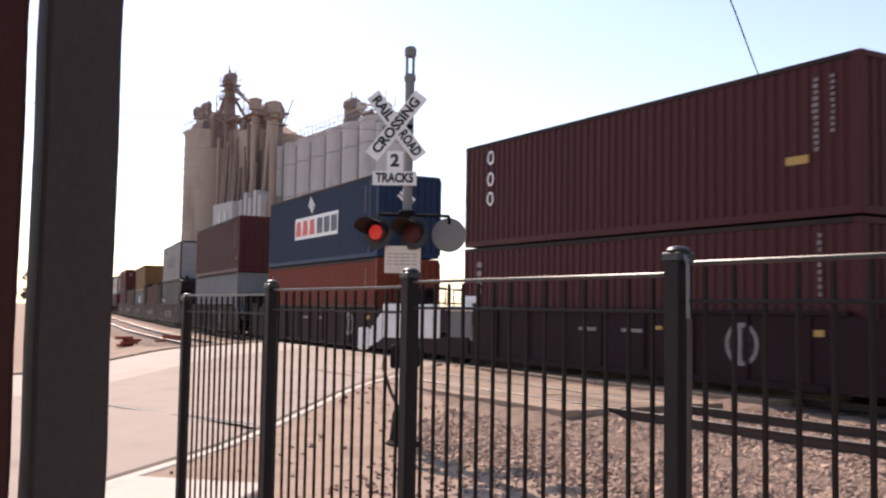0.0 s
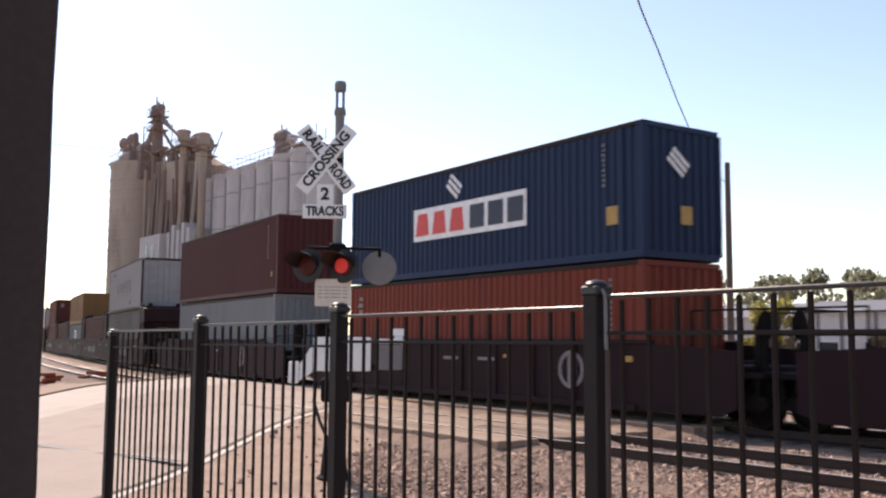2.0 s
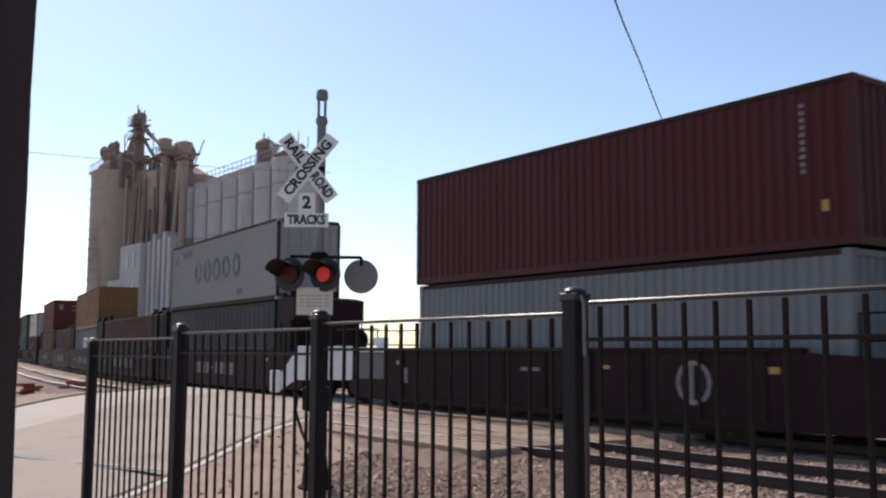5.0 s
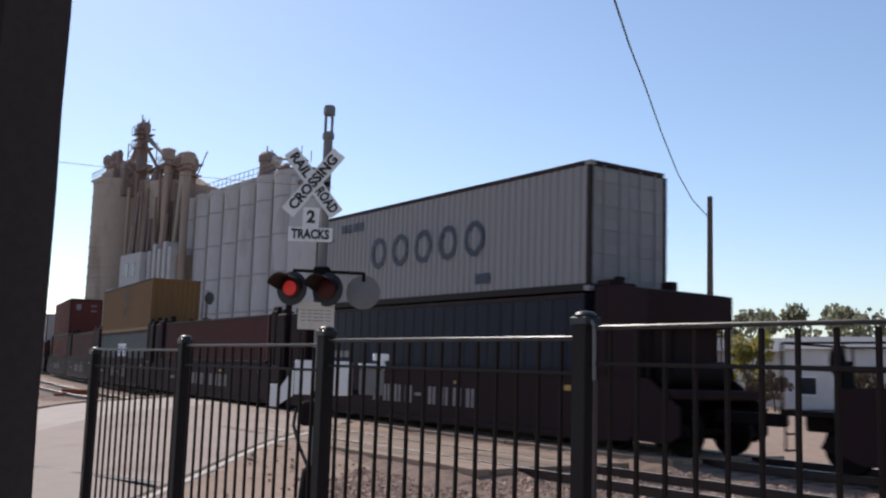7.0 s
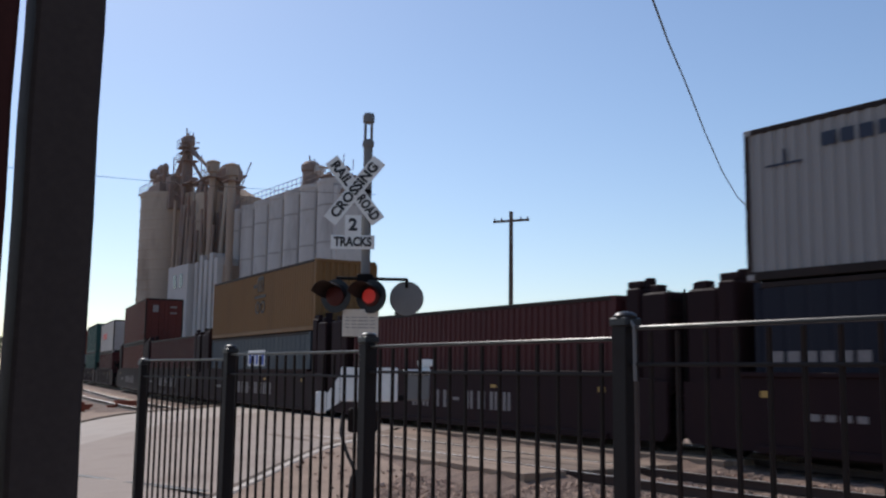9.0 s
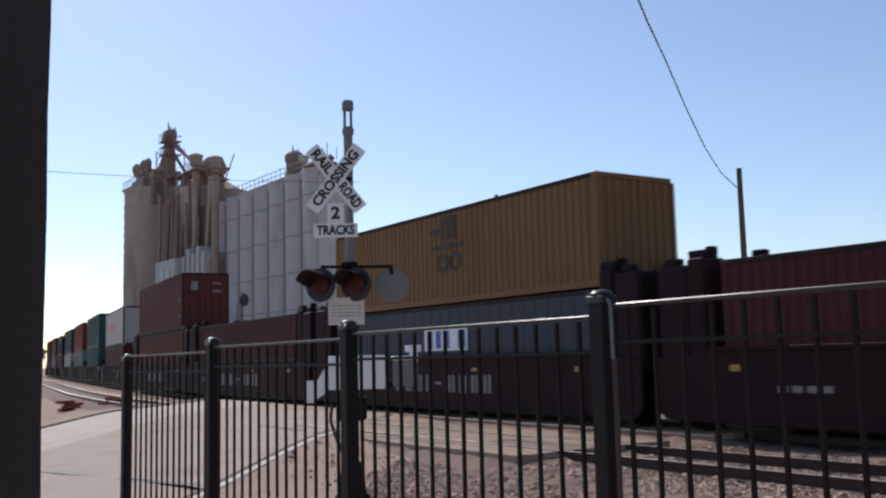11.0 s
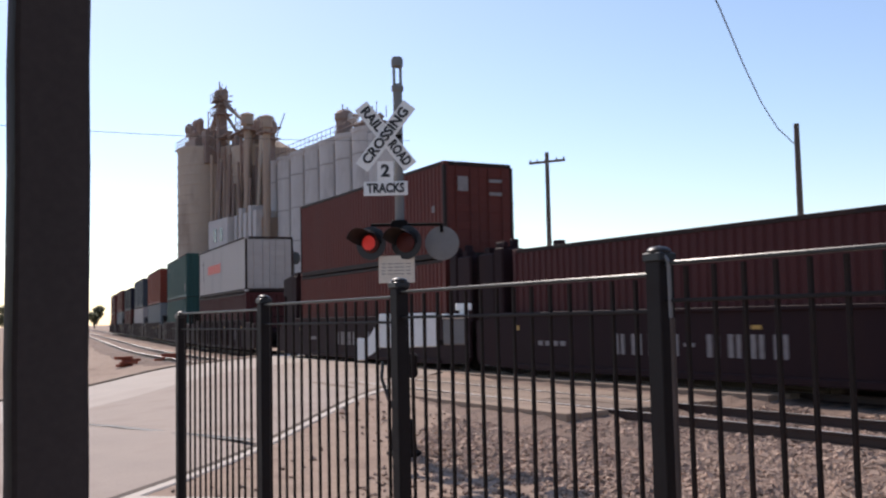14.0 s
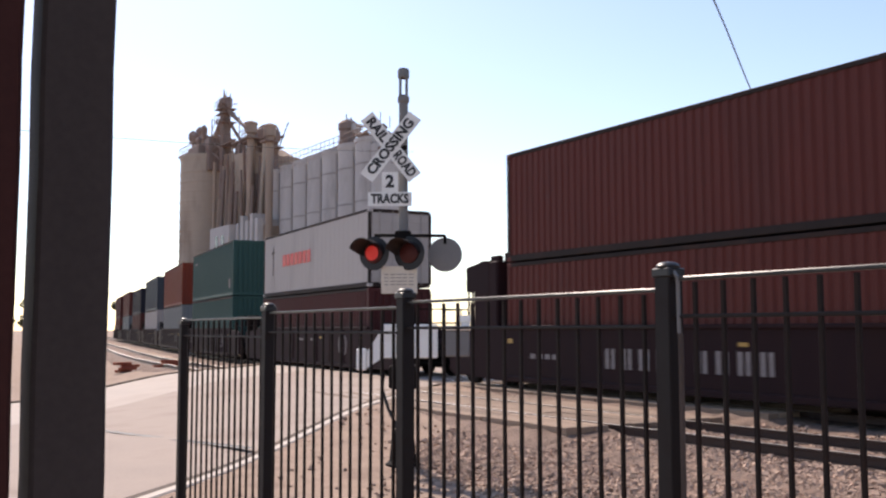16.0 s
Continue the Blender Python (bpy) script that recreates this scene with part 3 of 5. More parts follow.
        lens = part("lens", Geo().lathe((0, 0, -0.02), [(0.150, 0), (0.146, -0.012), (0.10, -0.03), (0.01, -0.036)], 24, Matrix.Rotation(radians(-90), 4, "X")), REDLENS, lamp, "round red lens", smooth=True)
        lens.matrix_basis = pose(0, 0.0, 0)
        st = part("post_arm", Geo().tube((0, 0.1, 0.05), (0, 0.04, 0.28), 0.02, n=8), STEEL, lamp)
        beam = part("reflector", Geo().lathe((0, 0, 0), [(0.108, -0.0006), (0.108, 0.0006)], 24, Matrix.Rotation(radians(-90), 4, "X")), REDGLOW, lamp, "glowing red disc that flashes at the lens")
        beam.matrix_basis = pose(0, -0.065, 0)
        BEAMS.append((k, beam))
    back = part("rear_lamp", Geo().lathe((0, 0, 0), [(0.02, -0.035), (0.12, -0.03), (0.14, -0.012), (0.24, -0.008), (0.255, 0.0), (0.255, 0.012), (0.235, 0.016)], 32, Matrix.Rotation(radians(90), 4, "X")), MATTE, t, "grey back of the lamp for the other road side", smooth=True)
    back.matrix_basis = pose(0.62, 0.05, 3.12)
    part("rear_arm", Geo().tube((0.62, 0.02, 3.41), (0.62, 0.02, 3.28), 0.022, n=8), STEEL, t)
    sign = part("notice_plate", Geo().box(-0.265, 0.265, -0.006, 0.006, -0.2, 0.2, bevel=0.004), SIGNBEIGE, t, "pale notice plate with small illegible lines")
    sign.matrix_basis = pose(-0.05, -0.10, 2.74)
    for r in range(4):
        for c in range(5):
            x = -0.22 + c * 0.09
            part("text_bar", Geo().box(x, x + 0.06 + 0.012 * ((r * 3 + c) % 3), -0.0085, -0.0065, 0.075 - r * 0.05, 0.088 - r * 0.05), MARK, sign)
    # gate mechanism: counterweights and housing
    house = part("mechanism_housing", Geo().box(-0.2, 0.22, -0.16, 0.16, 1.15, 1.5, bevel=0.03), STEEL, t, "dark gate mechanism housing")
    for x0, x1 in ((-0.31, -0.03), (0.02, 0.52)):
        w = Geo().box(x0, x1, -0.24, -0.19, 1.60, 2.09, bevel=0.015)
        part("counterweight", w, WHITE, t, "white painted counterweight plate")
    w = Geo()
    prof = [(-0.50, 1.46), (-0.32, 1.58), (-0.32, 1.98), (-0.50, 1.70)]
    w.rings([[Vector((x, -0.24, z)) for x, z in prof], [Vector((x, -0.19, z)) for x, z in prof]])
    part("counterweight_arm", w, WHITE, t, "white slanting counterweight arm")
    part("counterweight", Geo().box(-0.66, -0.51, -0.25, -0.18, 1.42, 1.74, bevel=0.02), WHITE, t, "white painted counterweight block")
    part("bracket", Geo().box(-0.05, 0.05, -0.2, 0.0, 1.55, 1.65), STEEL, t)
    part("bracket", Geo().box(0.45, 0.62, -0.2, -0.12, 1.62, 1.7), STEEL, t)
    jb = part("junction_box", Geo().box(0.62, 0.98, -0.24, -0.04, 1.62, 2.0, bevel=0.02), MATTE, t, "grey junction box")
    part("lid", Geo().box(0.60, 1.0, -0.27, -0.02, 2.0, 2.07, bevel=0.015), WHITE, jb, "pale lid")
    part("lid", Geo().box(0.80, 1.04, -0.1, 0.06, 2.12, 2.22, bevel=0.015).box(0.86, 0.98, -0.06, 0.02, 1.95, 2.14), WHITE, jb, "pale vented cover")
    hose = Geo()
    pp = [Vector((-0.28, -0.05, 1.4)), Vector((-0.30, -0.08, 1.15)), Vector((-0.2, -0.1, 0.85)), Vector((-0.08, -0.1, 0.6)), Vector((-0.03, -0.09, 0.4))]
    for a, b in zip(pp, pp[1:]):
        hose.tube(a, b, 0.025, n=8)
    part("cable", hose, CABLE, t, "black sagging cable")


BEAMS = []
signal()


# ---- train ----
CL = 12.64  # container length
PIVOT, PACE = 15.0, 0.95  # spacing of the train along the line
MOVERS = []


def s_shift(t):
    return 7.8945 * t + 0.0012 * t * t


def spot(s):
    return PIVOT + (s - PIVOT) * PACE


def mark_boxes(name, parent, material, rects, x, label=""):
    """Flat painted marks on a side face: rects of y0, y1, z0, z1."""
    k = 0.864 if abs(x + 1.22) < 0.03 else 1.0
    for y0, y1, z0, z1 in rects:
        y0, y1 = y0 * k, y1 * k
        ob = part(name, Geo().box(x - 0.006, x + 0.002, y0, y1, z0, z1), material, parent, label)
    return ob


def container(s, z, h, paint_mat, label, doors=False, smooth_side=False, length=CL):
    """A ribbed steel shipping container; its -y end leads, its -x side faces the street."""
    t = thing("shipping_container", Matrix(), label, "shipping container", "containers on the train")
    L, W = length / 2, 1.22
    frame_g = Geo()
    for x in (-W, W - 0.10):
        for y in (-L, L - 0.12):
            frame_g.box(x, x + 0.10, y, y + 0.12, 0.1, h - 0.1, bevel=0.01)
        frame_g.box(x, x + 0.09, -L + 0.1, L - 0.1, 0.0, 0.16, bevel=0.008)
    for y in (-L, L - 0.1):
        frame_g.box(-W + 0.1, W - 0.1, y, y + 0.1, 0.0, 0.15, bevel=0.008)
        frame_g.box(-W + 0.1, W - 0.1, y, y + 0.1, h - 0.12, h, bevel=0.008)
    part("frame", frame_g, DARK_STEEL if doors else paint_mat, t)
    # top rails take the dark colour to paint in the shadow line there
    for x in (-W, W - 0.09):
        part("top_rail", Geo().box(x, x + 0.09, -L + 0.1, L - 0.1, h - 0.10, h, bevel=0.008), DARK_STEEL, t, "top rail coloured dark as its shadow line")
    for x in (-W - 0.004, W - 0.17):
        for y in (-L - 0.004, L - 0.175):
            for zz in (0.0, h - 0.118):
                if x < 0:
                    part("corner_casting", Geo().box(x, x + 0.17, y, y + 0.18, zz - 0.002, zz + 0.12, bevel=0.012), paint_mat, t)
    # ribbed sides
    for nm, x, sg in (("street_side", -W + 0.012, 1), ("far_side", W - 0.012, -1)):
        g = Geo()
        n = 26 if smooth_side else 50
        pitch = (2 * L - 0.24) / n
        dep = 0.012 if smooth_side else 0.036
        row = []
        for k in range(n):
            y = -L + 0.12 + k * pitch
            row += [(0, y), (0, y + pitch * (0.72 if smooth_side else 0.36)), (dep, y + pitch * (0.76 if smooth_side else 0.5)), (dep, y + pitch * (0.96 if smooth_side else 0.86))]
        row.append((0, L - 0.12))
        g.rings([[Vector((x + sg * d, y, zz)) for d, y in row] for zz in (0.15, h - 0.09)], None, False, False, False)
        part(nm, g, paint_mat, t, "ribbed steel side")
    g = Geo()
    row = []
    for k in range(48):
        y = -L + 0.1 + k * (2 * L - 0.2) / 48
        row += [(h - 0.03, y), (h - 0.03, y + 0.14), (h - 0.045, y + 0.17), (h - 0.045, y + 0.27)]
    g.rings([[Vector((x, y, zz)) for zz, y in row] for x in (-W + 0.08, W - 0.08)], None, False, False, False)
    part("roof", g, paint_mat, t)
    part("floor", Geo().box(-W + 0.09, W - 0.09, -L + 0.1, L - 0.1, 0.02, 0.12), STEEL, t)
    # ends
    for y, sg in ((-L + 0.02, 1), (L - 0.02, -1)):
        if doors and sg == 1:
            for x0, x1 in ((-W + 0.105, -0.006), (0.006, W - 0.105)):
                g = Geo()
                g.box(x0, x1, y, y + 0.05, 0.155, h - 0.125, bevel=0.008)
                panels = []
                for q in range(5):
                    zz = 0.3 + q * (h - 0.75) / 4
                    panels.append(Geo().box(x0 + 0.06, x1 - 0.06, y - 0.014, y, zz, zz + 0.22, bevel=0.006))
                d = part("door", g, paint_mat, t)
                for pg in panels:
                    part("door_panel", pg, paint_mat, d)
                for f in (0.28, 0.72):
                    xr = x0 + (x1 - x0) * f
                    r = Geo().tube((xr, y - 0.035, 0.1), (xr, y - 0.035, h - 0.08), 0.018, n=8)
                    r.box(xr - 0.1, xr + 0.12, y - 0.05, y - 0.03, 1.05, 1.09)
                    part("locking_rod", r, paint_mat, d)
        else:
            g = Geo()
            row = []
            for k in range(9):
                x = -W + 0.1 + k * (2 * W - 0.2) / 9
                q = (2 * W - 0.2) / 9
                row += [(x, 0), (x + q * 0.4, 0), (x + q * 0.5, 0.045), (x + q * 0.88, 0.045)]
            row.append((W - 0.1, 0))
            g.rings([[Vector((x, y + sg * d, zz)) for x, d in row] for zz in (0.14, h - 0.11)], None, False, False, False)
            part("end_wall", g, paint_mat, t, "ribbed steel end wall")
    MOVERS.append((t, spot(s), z))
    return t


def vertical_bars(t, x, y, z0, z1, material, n=9, w=0.10, seed=1):
    """Small illegible lines of code painted one below another."""
    r = random.Random(seed)
    d = (z1 - z0) / n
    mark_boxes("code_bar", t, material, [(y, y + w * r.uniform(0.6, 1), z0 + k * d, z0 + k * d + d * 0.6) for k in range(n)], x)


def ring_mark(t, x, cy, cz, rx, rz, w, material, name="ring_mark", n=20, gap=0.0):
    cy *= 0.864
    g = Geo()
    for k in range(n):
        a = 2 * pi * k / n
        for d, r in ((-0.006, 0.0), (-0.006, w), (0.002, w), (0.002, 0.0)):
            g.v.append((x + d, cy + (rx - r) * cos(a), cz + (rz - r) * sin(a)))
    for k in range(n):
        p, q = 4 * k, 4 * ((k + 1) % n)
        for m in range(4):
            g.f.append((p + m, p + (m + 1) % 4, q + (m + 1) % 4, q + m))
    return part(name, g, material, t)


TRUCK_Z = 0.46
WHEELS = []


def truck(parent, y, spin):
    tr = new("truck")
    tr.parent = parent
    tr.matrix_basis = pose(0, y, 0)
    tr["label"] = "dark two-axle truck"
    for x in (-0.98, 0.98):
        g = Geo()
        prof = [(-1.25, 0.42), (-1.15, 0.62), (-0.55, 0.66), (-0.38, 0.86), (0.38, 0.86), (0.55, 0.66), (1.15, 0.62), (1.25, 0.42), (1.05, 0.34), (0.75, 0.48), (0.42, 0.30), (-0.42, 0.30), (-0.75, 0.48), (-1.05, 0.34)]
        g.rings([[Vector((x - 0.08, a, b)) for a, b in prof], [Vector((x + 0.08, a, b)) for a, b in prof]])
        for yy in (-0.89, 0.89):
            g.tube((x - 0.14 * (1 if x < 0 else -1) , yy, 0.47), (x + 0.05 * (1 if x < 0 else -1), yy, 0.47), 0.12, n=12)
        part("side_frame", g, STEEL, tr)
    part("bolster", Geo().box(-0.95, 0.95, -0.22, 0.22, 0.55, 0.86, bevel=0.03), STEEL, tr)
    for yy in (-0.89, 0.89):
        g = Geo().tube((-0.92, 0, 0), (0.92, 0, 0), 0.075, n=10)
        for x, sg in ((-0.74, -1), (0.74, 1)):
            m = Matrix.Translation((x, 0, 0)) @ Matrix.Rotation(radians(90 * sg), 4, "Y")
            g.lathe((0, 0, -0.07), [(0.12, 0), (0.13, 0.03), (0.36, 0.05), (0.38, 0.0), (0.485, 0.0), (0.475, 0.03), (0.46, 0.035), (0.455, 0.13), (0.38, 0.13), (0.36, 0.09), (0.16, 0.07), (0.14, 0.16), (0.05, 0.17)], 24, m)
        w = part("wheelset", g, STEEL, tr, "steel wheelset", smooth=True)
        w.matrix_basis = pose(0, yy, TRUCK_Z)
        if spin:
            WHEELS.append((w, yy))


def well_car(s, kind, label, spin=True, sill_z=0.20, seed=0, porch=0.45):
    """A double-stack well car; z is measured from the rail head. kind: single, or a unit of an articulated set (front, mid, rear)."""
    t = thing("well_car", Matrix(), label, "well car", "well cars of the train")
    half = 6.6
    top, W = 1.55, 1.36
    for nm, sg in (("street_sill", -1), ("far_sill", 1)):
        g = Geo()
        xo, xi = sg * W, sg * (W - 0.09)
        ex, eb, em, zm = (2.14, 0.38, 1.7, 0.22) if kind == "single" else (1.35, 0.42, 1.2, 0.24)
        prof = [(-half - ex, eb), (-half - ex, top - 0.12), (-half, top), (half, top), (half + ex, top - 0.12), (half + ex, eb), (half + em, zm), (half - 0.05, sill_z), (-half + 0.05, sill_z), (-half - em, zm)]
        ra, rb = [Vector((xo, a, b)) for a, b in prof], [Vector((xi, a, b)) for a, b in prof]
        g.rings([ra, rb] if sg < 0 else [rb, ra])
        side = part(nm, g, CAR, t)
        rim = Geo().box(min(sg * (W - 0.12), sg * (W + 0.06)), max(sg * (W - 0.12), sg * (W + 0.06)), -half, half, top, top + 0.09, bevel=0.015)
        rim.box(min(sg * (W - 0.02), sg * (W + 0.07)), max(sg * (W - 0.02), sg * (W + 0.07)), -half + 0.4, half - 0.4, sill_z - 0.02, sill_z + 0.12, bevel=0.015)
        part("top_chord", rim, CAR, t)
        for k in range(9 if kind == "single" else 0):
            y = -half + 0.8 + k * (2 * half - 1.6) / 8
            part("side_rib", Geo().box(min(sg * (W - 0.005), sg * (W + 0.045)), max(sg * (W - 0.005), sg * (W + 0.045)), y - 0.04, y + 0.04, sill_z + 0.1, top, bevel=0.008), CAR, t)
    part("well_floor", Geo().box(-W + 0.09, W - 0.09, -half + 0.2, half - 0.2, sill_z + 0.02, sill_z + 0.12), CAR, t)
    for sg in (-1, 1):
        end = Geo()
        y0, y1 = sg * half, sg * (half + (2.2 if kind == "single" else 1.4))
        lo, hi = min(y0, y1), max(y0, y1)
        end.box(-W + 0.1, W - 0.1, min(y0, y0 + sg * 0.9), max(y0, y0 + sg * 0.9), 0.9, 1.22, bevel=0.03)
        end.box(-0.75, 0.75, lo, hi, 0.88, 1.15, bevel=0.03)
        part("end_platform", end, CAR, t)
        if kind == "single":
            ya, yb = half + 2.17, half + 2.17 + porch
            for x in (-1.15, 1.15):
                g = Geo()
                for yy in (half + 0.9, half + 2.1, yb):
                    g.tube((x, sg * yy, 0.95 if yy > half + 2.15 else 1.4), (x, sg * yy, 2.2), 0.026, n=6)
                for zz in (2.2, 1.75):
                    g.tube((x, sg * (half + 0.9), zz), (x, sg * yb, zz), 0.022, n=6)
                part("handrail", g, STEEL, t)
            for zz in (2.2, 1.75):
                part("end_rail", Geo().tube((-1.15, sg * yb, zz), (1.15, sg * yb, zz), 0.022, n=6), STEEL, t)
            part("crossover_platform", Geo().box(-1.25, 1.25, min(sg * ya, sg * yb), max(sg * ya, sg * yb), 0.94, 1.04, bevel=0.01).box(-0.6, 0.6, min(sg * ya, sg * (yb - 0.1)), max(sg * ya, sg * (yb - 0.1)), 0.66, 0.94, bevel=0.02), STEEL, t)
            st = Geo()
            for x in (-1.24, -0.9):
                st.tube((x, sg * (yb - 0.12), 0.32), (x, sg * (yb - 0.12), 0.98), 0.022, n=6)
            for zz in (0.34, 0.62):
                st.tube((-1.24, sg * (yb - 0.12), zz), (-0.9, sg * (yb - 0.12), zz), 0.02, n=6)
            part("step", st, STEEL, t)
            part("brake_stand", Geo().box(-0.95, -0.7, min(sg * (half + 2.2), sg * (half + 2.36)), max(sg * (half + 2.2), sg * (half + 2.36)), 1.04, 1.9, bevel=0.02), STEEL, t)
            part("brake_wheel", Geo().lathe((0, 0, 0), [(0.03, -0.012), (0.25, -0.012), (0.28, 0), (0.25, 0.012), (0.03, 0.012)], 16, pose(-0.82, sg * (half + 2.4), 1.9, 90, 0, 0)), STEEL, t)
        outer = (kind == "front" and sg < 0) or (kind == "rear" and sg > 0)
        if kind != "single":
            y = sg * (half + 0.1)
            a0, a1 = min(y, y + sg * 0.42), max(y, y + sg * 0.42)
            b0, b1 = min(y + sg * 0.44, y + sg * 1.22), max(y + sg * 0.44, y + sg * 1.22)
            for q0, q1, za, zb in ((-1.3, -0.55, 1.1, 3.4), (0.55, 1.3, 1.1, 3.4), (-0.54, 0.54, 1.1, 3.1)):
                part("bulkhead_post", Geo().box(q0, q1, a0, a1, za, zb, bevel=0.04), CAR, t, "dark steel bulkhead post at the well end")
            for q0, q1, zb in ((-1.28, -0.2, 3.28), (-0.18, 1.28, 3.2)):
                part("bulkhead_box", Geo().box(q0, q1, b0, b1, 1.2, zb, bevel=0.05), CAR, t, "dark boxed bulkhead behind the end posts")
            for x, zz, w, dy in ((-1.15, 3.4, 0.16, 0.0), (-0.75, 3.4, 0.2, 0.12), (0.8, 3.4, 0.22, 0.05)):
                part("guide_bracket", Geo().box(x - w / 2, x + w / 2, a0 + dy, a1 - dy, zz, zz + 0.15 + 0.1 * (w > 0.18), bevel=0.02), CAR, t)
            part("guide_bracket", Geo().box(-1.2, -0.95, b0 + 0.3, b1 - 0.2, 3.28, 3.44, bevel=0.02), CAR, t)
            lad = Geo()
            yl = y + sg * 1.27
            for x in (-1.25, -0.85):
                lad.tube((x, yl, 1.1), (x, yl, 3.3), 0.018, n=6)
            for q in range(6):
                lad.tube((-1.25, yl, 1.3 + q * 0.36), (-0.85, yl, 1.3 + q * 0.36), 0.014, n=6)
            part("ladder", lad, STEEL, t)
            if outer:
                def span(g, x0, x1, ya, yb, za, zb, c=0.03):
                    return g.box(x0, x1, min(sg * ya, sg * yb), max(sg * ya, sg * yb), za, zb, bevel=c)

                prof = [(half + 0.5, 2.5), (half + 0.5, 3.42), (half + 1.0, 3.38), (half + 1.65, 3.28), (half + 1.65, 2.6)]
                ring = [(sg * a, b) for a, b in (prof if sg > 0 else prof[::-1])]
                part("end_hood", Geo().rings([[Vector((x, a, b)) for a, b in ring] for x in (1.3, -1.3)]), CAR, t, "dark boxed hood over the end platform")
                prof = [(half, 0.3), (half, 1.55), (half + 1.7, 1.5), (half + 2.2, 1.15), (half + 2.5, 0.95), (half + 2.5, 0.42), (half + 2.2, 0.25)]
                ring = [(sg * a, b) for a, b in (prof if sg > 0 else prof[::-1])]
                for x0 in (-1.34, 1.26):
                    part("end_sill", Geo().rings([[Vector((x, a, b)) for a, b in ring] for x in (x0 + 0.08, x0)]), CAR, t, "deep dark side sill over the truck")
                part("end_platform", span(Geo(), -1.25, 1.25, half + 0.4, half + 2.4, 1.1, 1.3), CAR, t)
                part("equipment_box", span(Geo(), -1.1, 1.1, half + 0.55, half + 1.3, 1.3, 2.5), STEEL, t, "dark equipment box under the hood")
                part("reservoir", Geo().tube((-0.9, sg * (half + 1.75), 1.62), (0.9, sg * (half + 1.75), 1.62), 0.27, n=14), STEEL, t, "dark air reservoir", smooth=True)
                for x in (-1.24, 1.24):
                    for yy in (half + 1.4, half + 1.62):
                        part("hood_post", Geo().tube((x, sg * yy, 1.3), (x, sg * yy, 2.6), 0.03, n=6), STEEL, t)
                part("coupler", span(Geo(), -0.12, 0.12, half + 2.3, half + 3.9, 0.68, 0.92), STEEL, t)
                truck(t, sg * (half + 1.2), spin)
            elif sg > 0:
                truck(t, sg * 8.12, spin)
        else:
            part("coupler", Geo().box(-0.12, 0.12, min(y1, y1 + sg * (porch + 0.2)), max(y1, y1 + sg * (porch + 0.2)), 0.68, 0.92, bevel=0.04), STEEL, t)
            truck(t, sg * (half + 1.35), spin)
    x = -W - 0.002
    # markings
    mark_boxes("yellow_reflector", t, YELLOW, [(-half + 0.5, -half + 0.72, 1.18, 1.3), (half - 0.7, half - 0.48, 1.18, 1.3), (-2.0, -1.75, 1.2, 1.28)], x - 0.004)
    if kind == "single":
        ring_mark(t, x, -4.86, 0.98, 0.42, 0.42, 0.09, MARK, gap=0.0)
        mark_boxes("mark_bar", t, MARK, [(-4.20, -4.10, 0.64, 1.32), (-4.40, -4.30, 0.8, 1.2), (-1.4, -0.7, 1.12, 1.2), (0.2, 0.85, 1.12, 1.2), (5.6, 5.75, 0.7, 1.1)], x)
    else:
        r = random.Random(seed)
        rects = []
        for k in range(9):
            y = -2.6 + k * 0.56
            if k == 4:
                rects.append((y + 0.1, y + 0.4, 0.84, 0.92))
                continue
            rects += [(y, y + 0.11, 0.64, 1.1), (y + 0.19, y + 0.32, 0.64, 1.1)]
        mark_boxes("mark_bar", t, MARK, rects, x, "faded white block marks")
        mark_boxes("code_bar", t, MARK, [(4.0 + 0.3 * k, 4.2 + 0.3 * k, 0.8, 0.92) for k in range(4)], x)
    MOVERS.append((t, spot(s), RAIL_Z))
    return t


LOW, H96, H86 = RAIL_Z + 0.40, 2.896, 2.591
L96 = LOW + H96 + 0.05
L86 = LOW + H86 + 0.05
XS = -1.22 - 0.003  # street face of a container

# single cars in front
SINGLE = "dark brown single well car loaded with two stacked containers"
well_car(-2.65, "single", SINGLE)
well_car(16.93, "single", SINGLE, seed=1)
well_car(36.5, "single", SINGLE, seed=0)
well_car(57.35, "single", SINGLE, seed=2, porch=1.1)
container(-2.65, LOW, H96, GREY, "grey ribbed shipping container in the well")
container(-2.65, L96, H96, MAROON, "maroon ribbed shipping container stacked on a grey one")

c = container(16.69, LOW, H96, MAROON, "maroon ribbed shipping container in the well under another", length=13.1)
vertical_bars(c, XS, -6.6, 1.5, 2.7, MARK, seed=3)
vertical_bars(c, XS, 6.5, 1.6, 2.6, MARK, 4, 0.28, 5)
c = container(16.69, L96, H96, MAROON, "maroon ribbed shipping container with pale code marks on top", length=13.1)
for k, zz in enumerate((2.45, 1.85, 1.3)):
    ring_mark(c, XS, 6.05, zz, 0.17, 0.2, 0.06, LOGO_WHITE, "code_ring", 12)
vertical_bars(c, XS, -6.55, 1.2, 2.6, MARK, 12, 0.16, 4)
vertical_bars(c, XS, -6.95, 1.5, 2.6, MARK, 10, 0.1, 6)
mark_boxes("sticker", c, YELLOW, [(-6.3, -5.7, 1.0, 1.16)], XS)
g = Geo()
for k in range(3):
    g.box(0.1 + k * 0.3, 0.3 + k * 0.3, -6.562, -6.548, 2.2, 2.5)
part("code_bar", g, MARK, c)

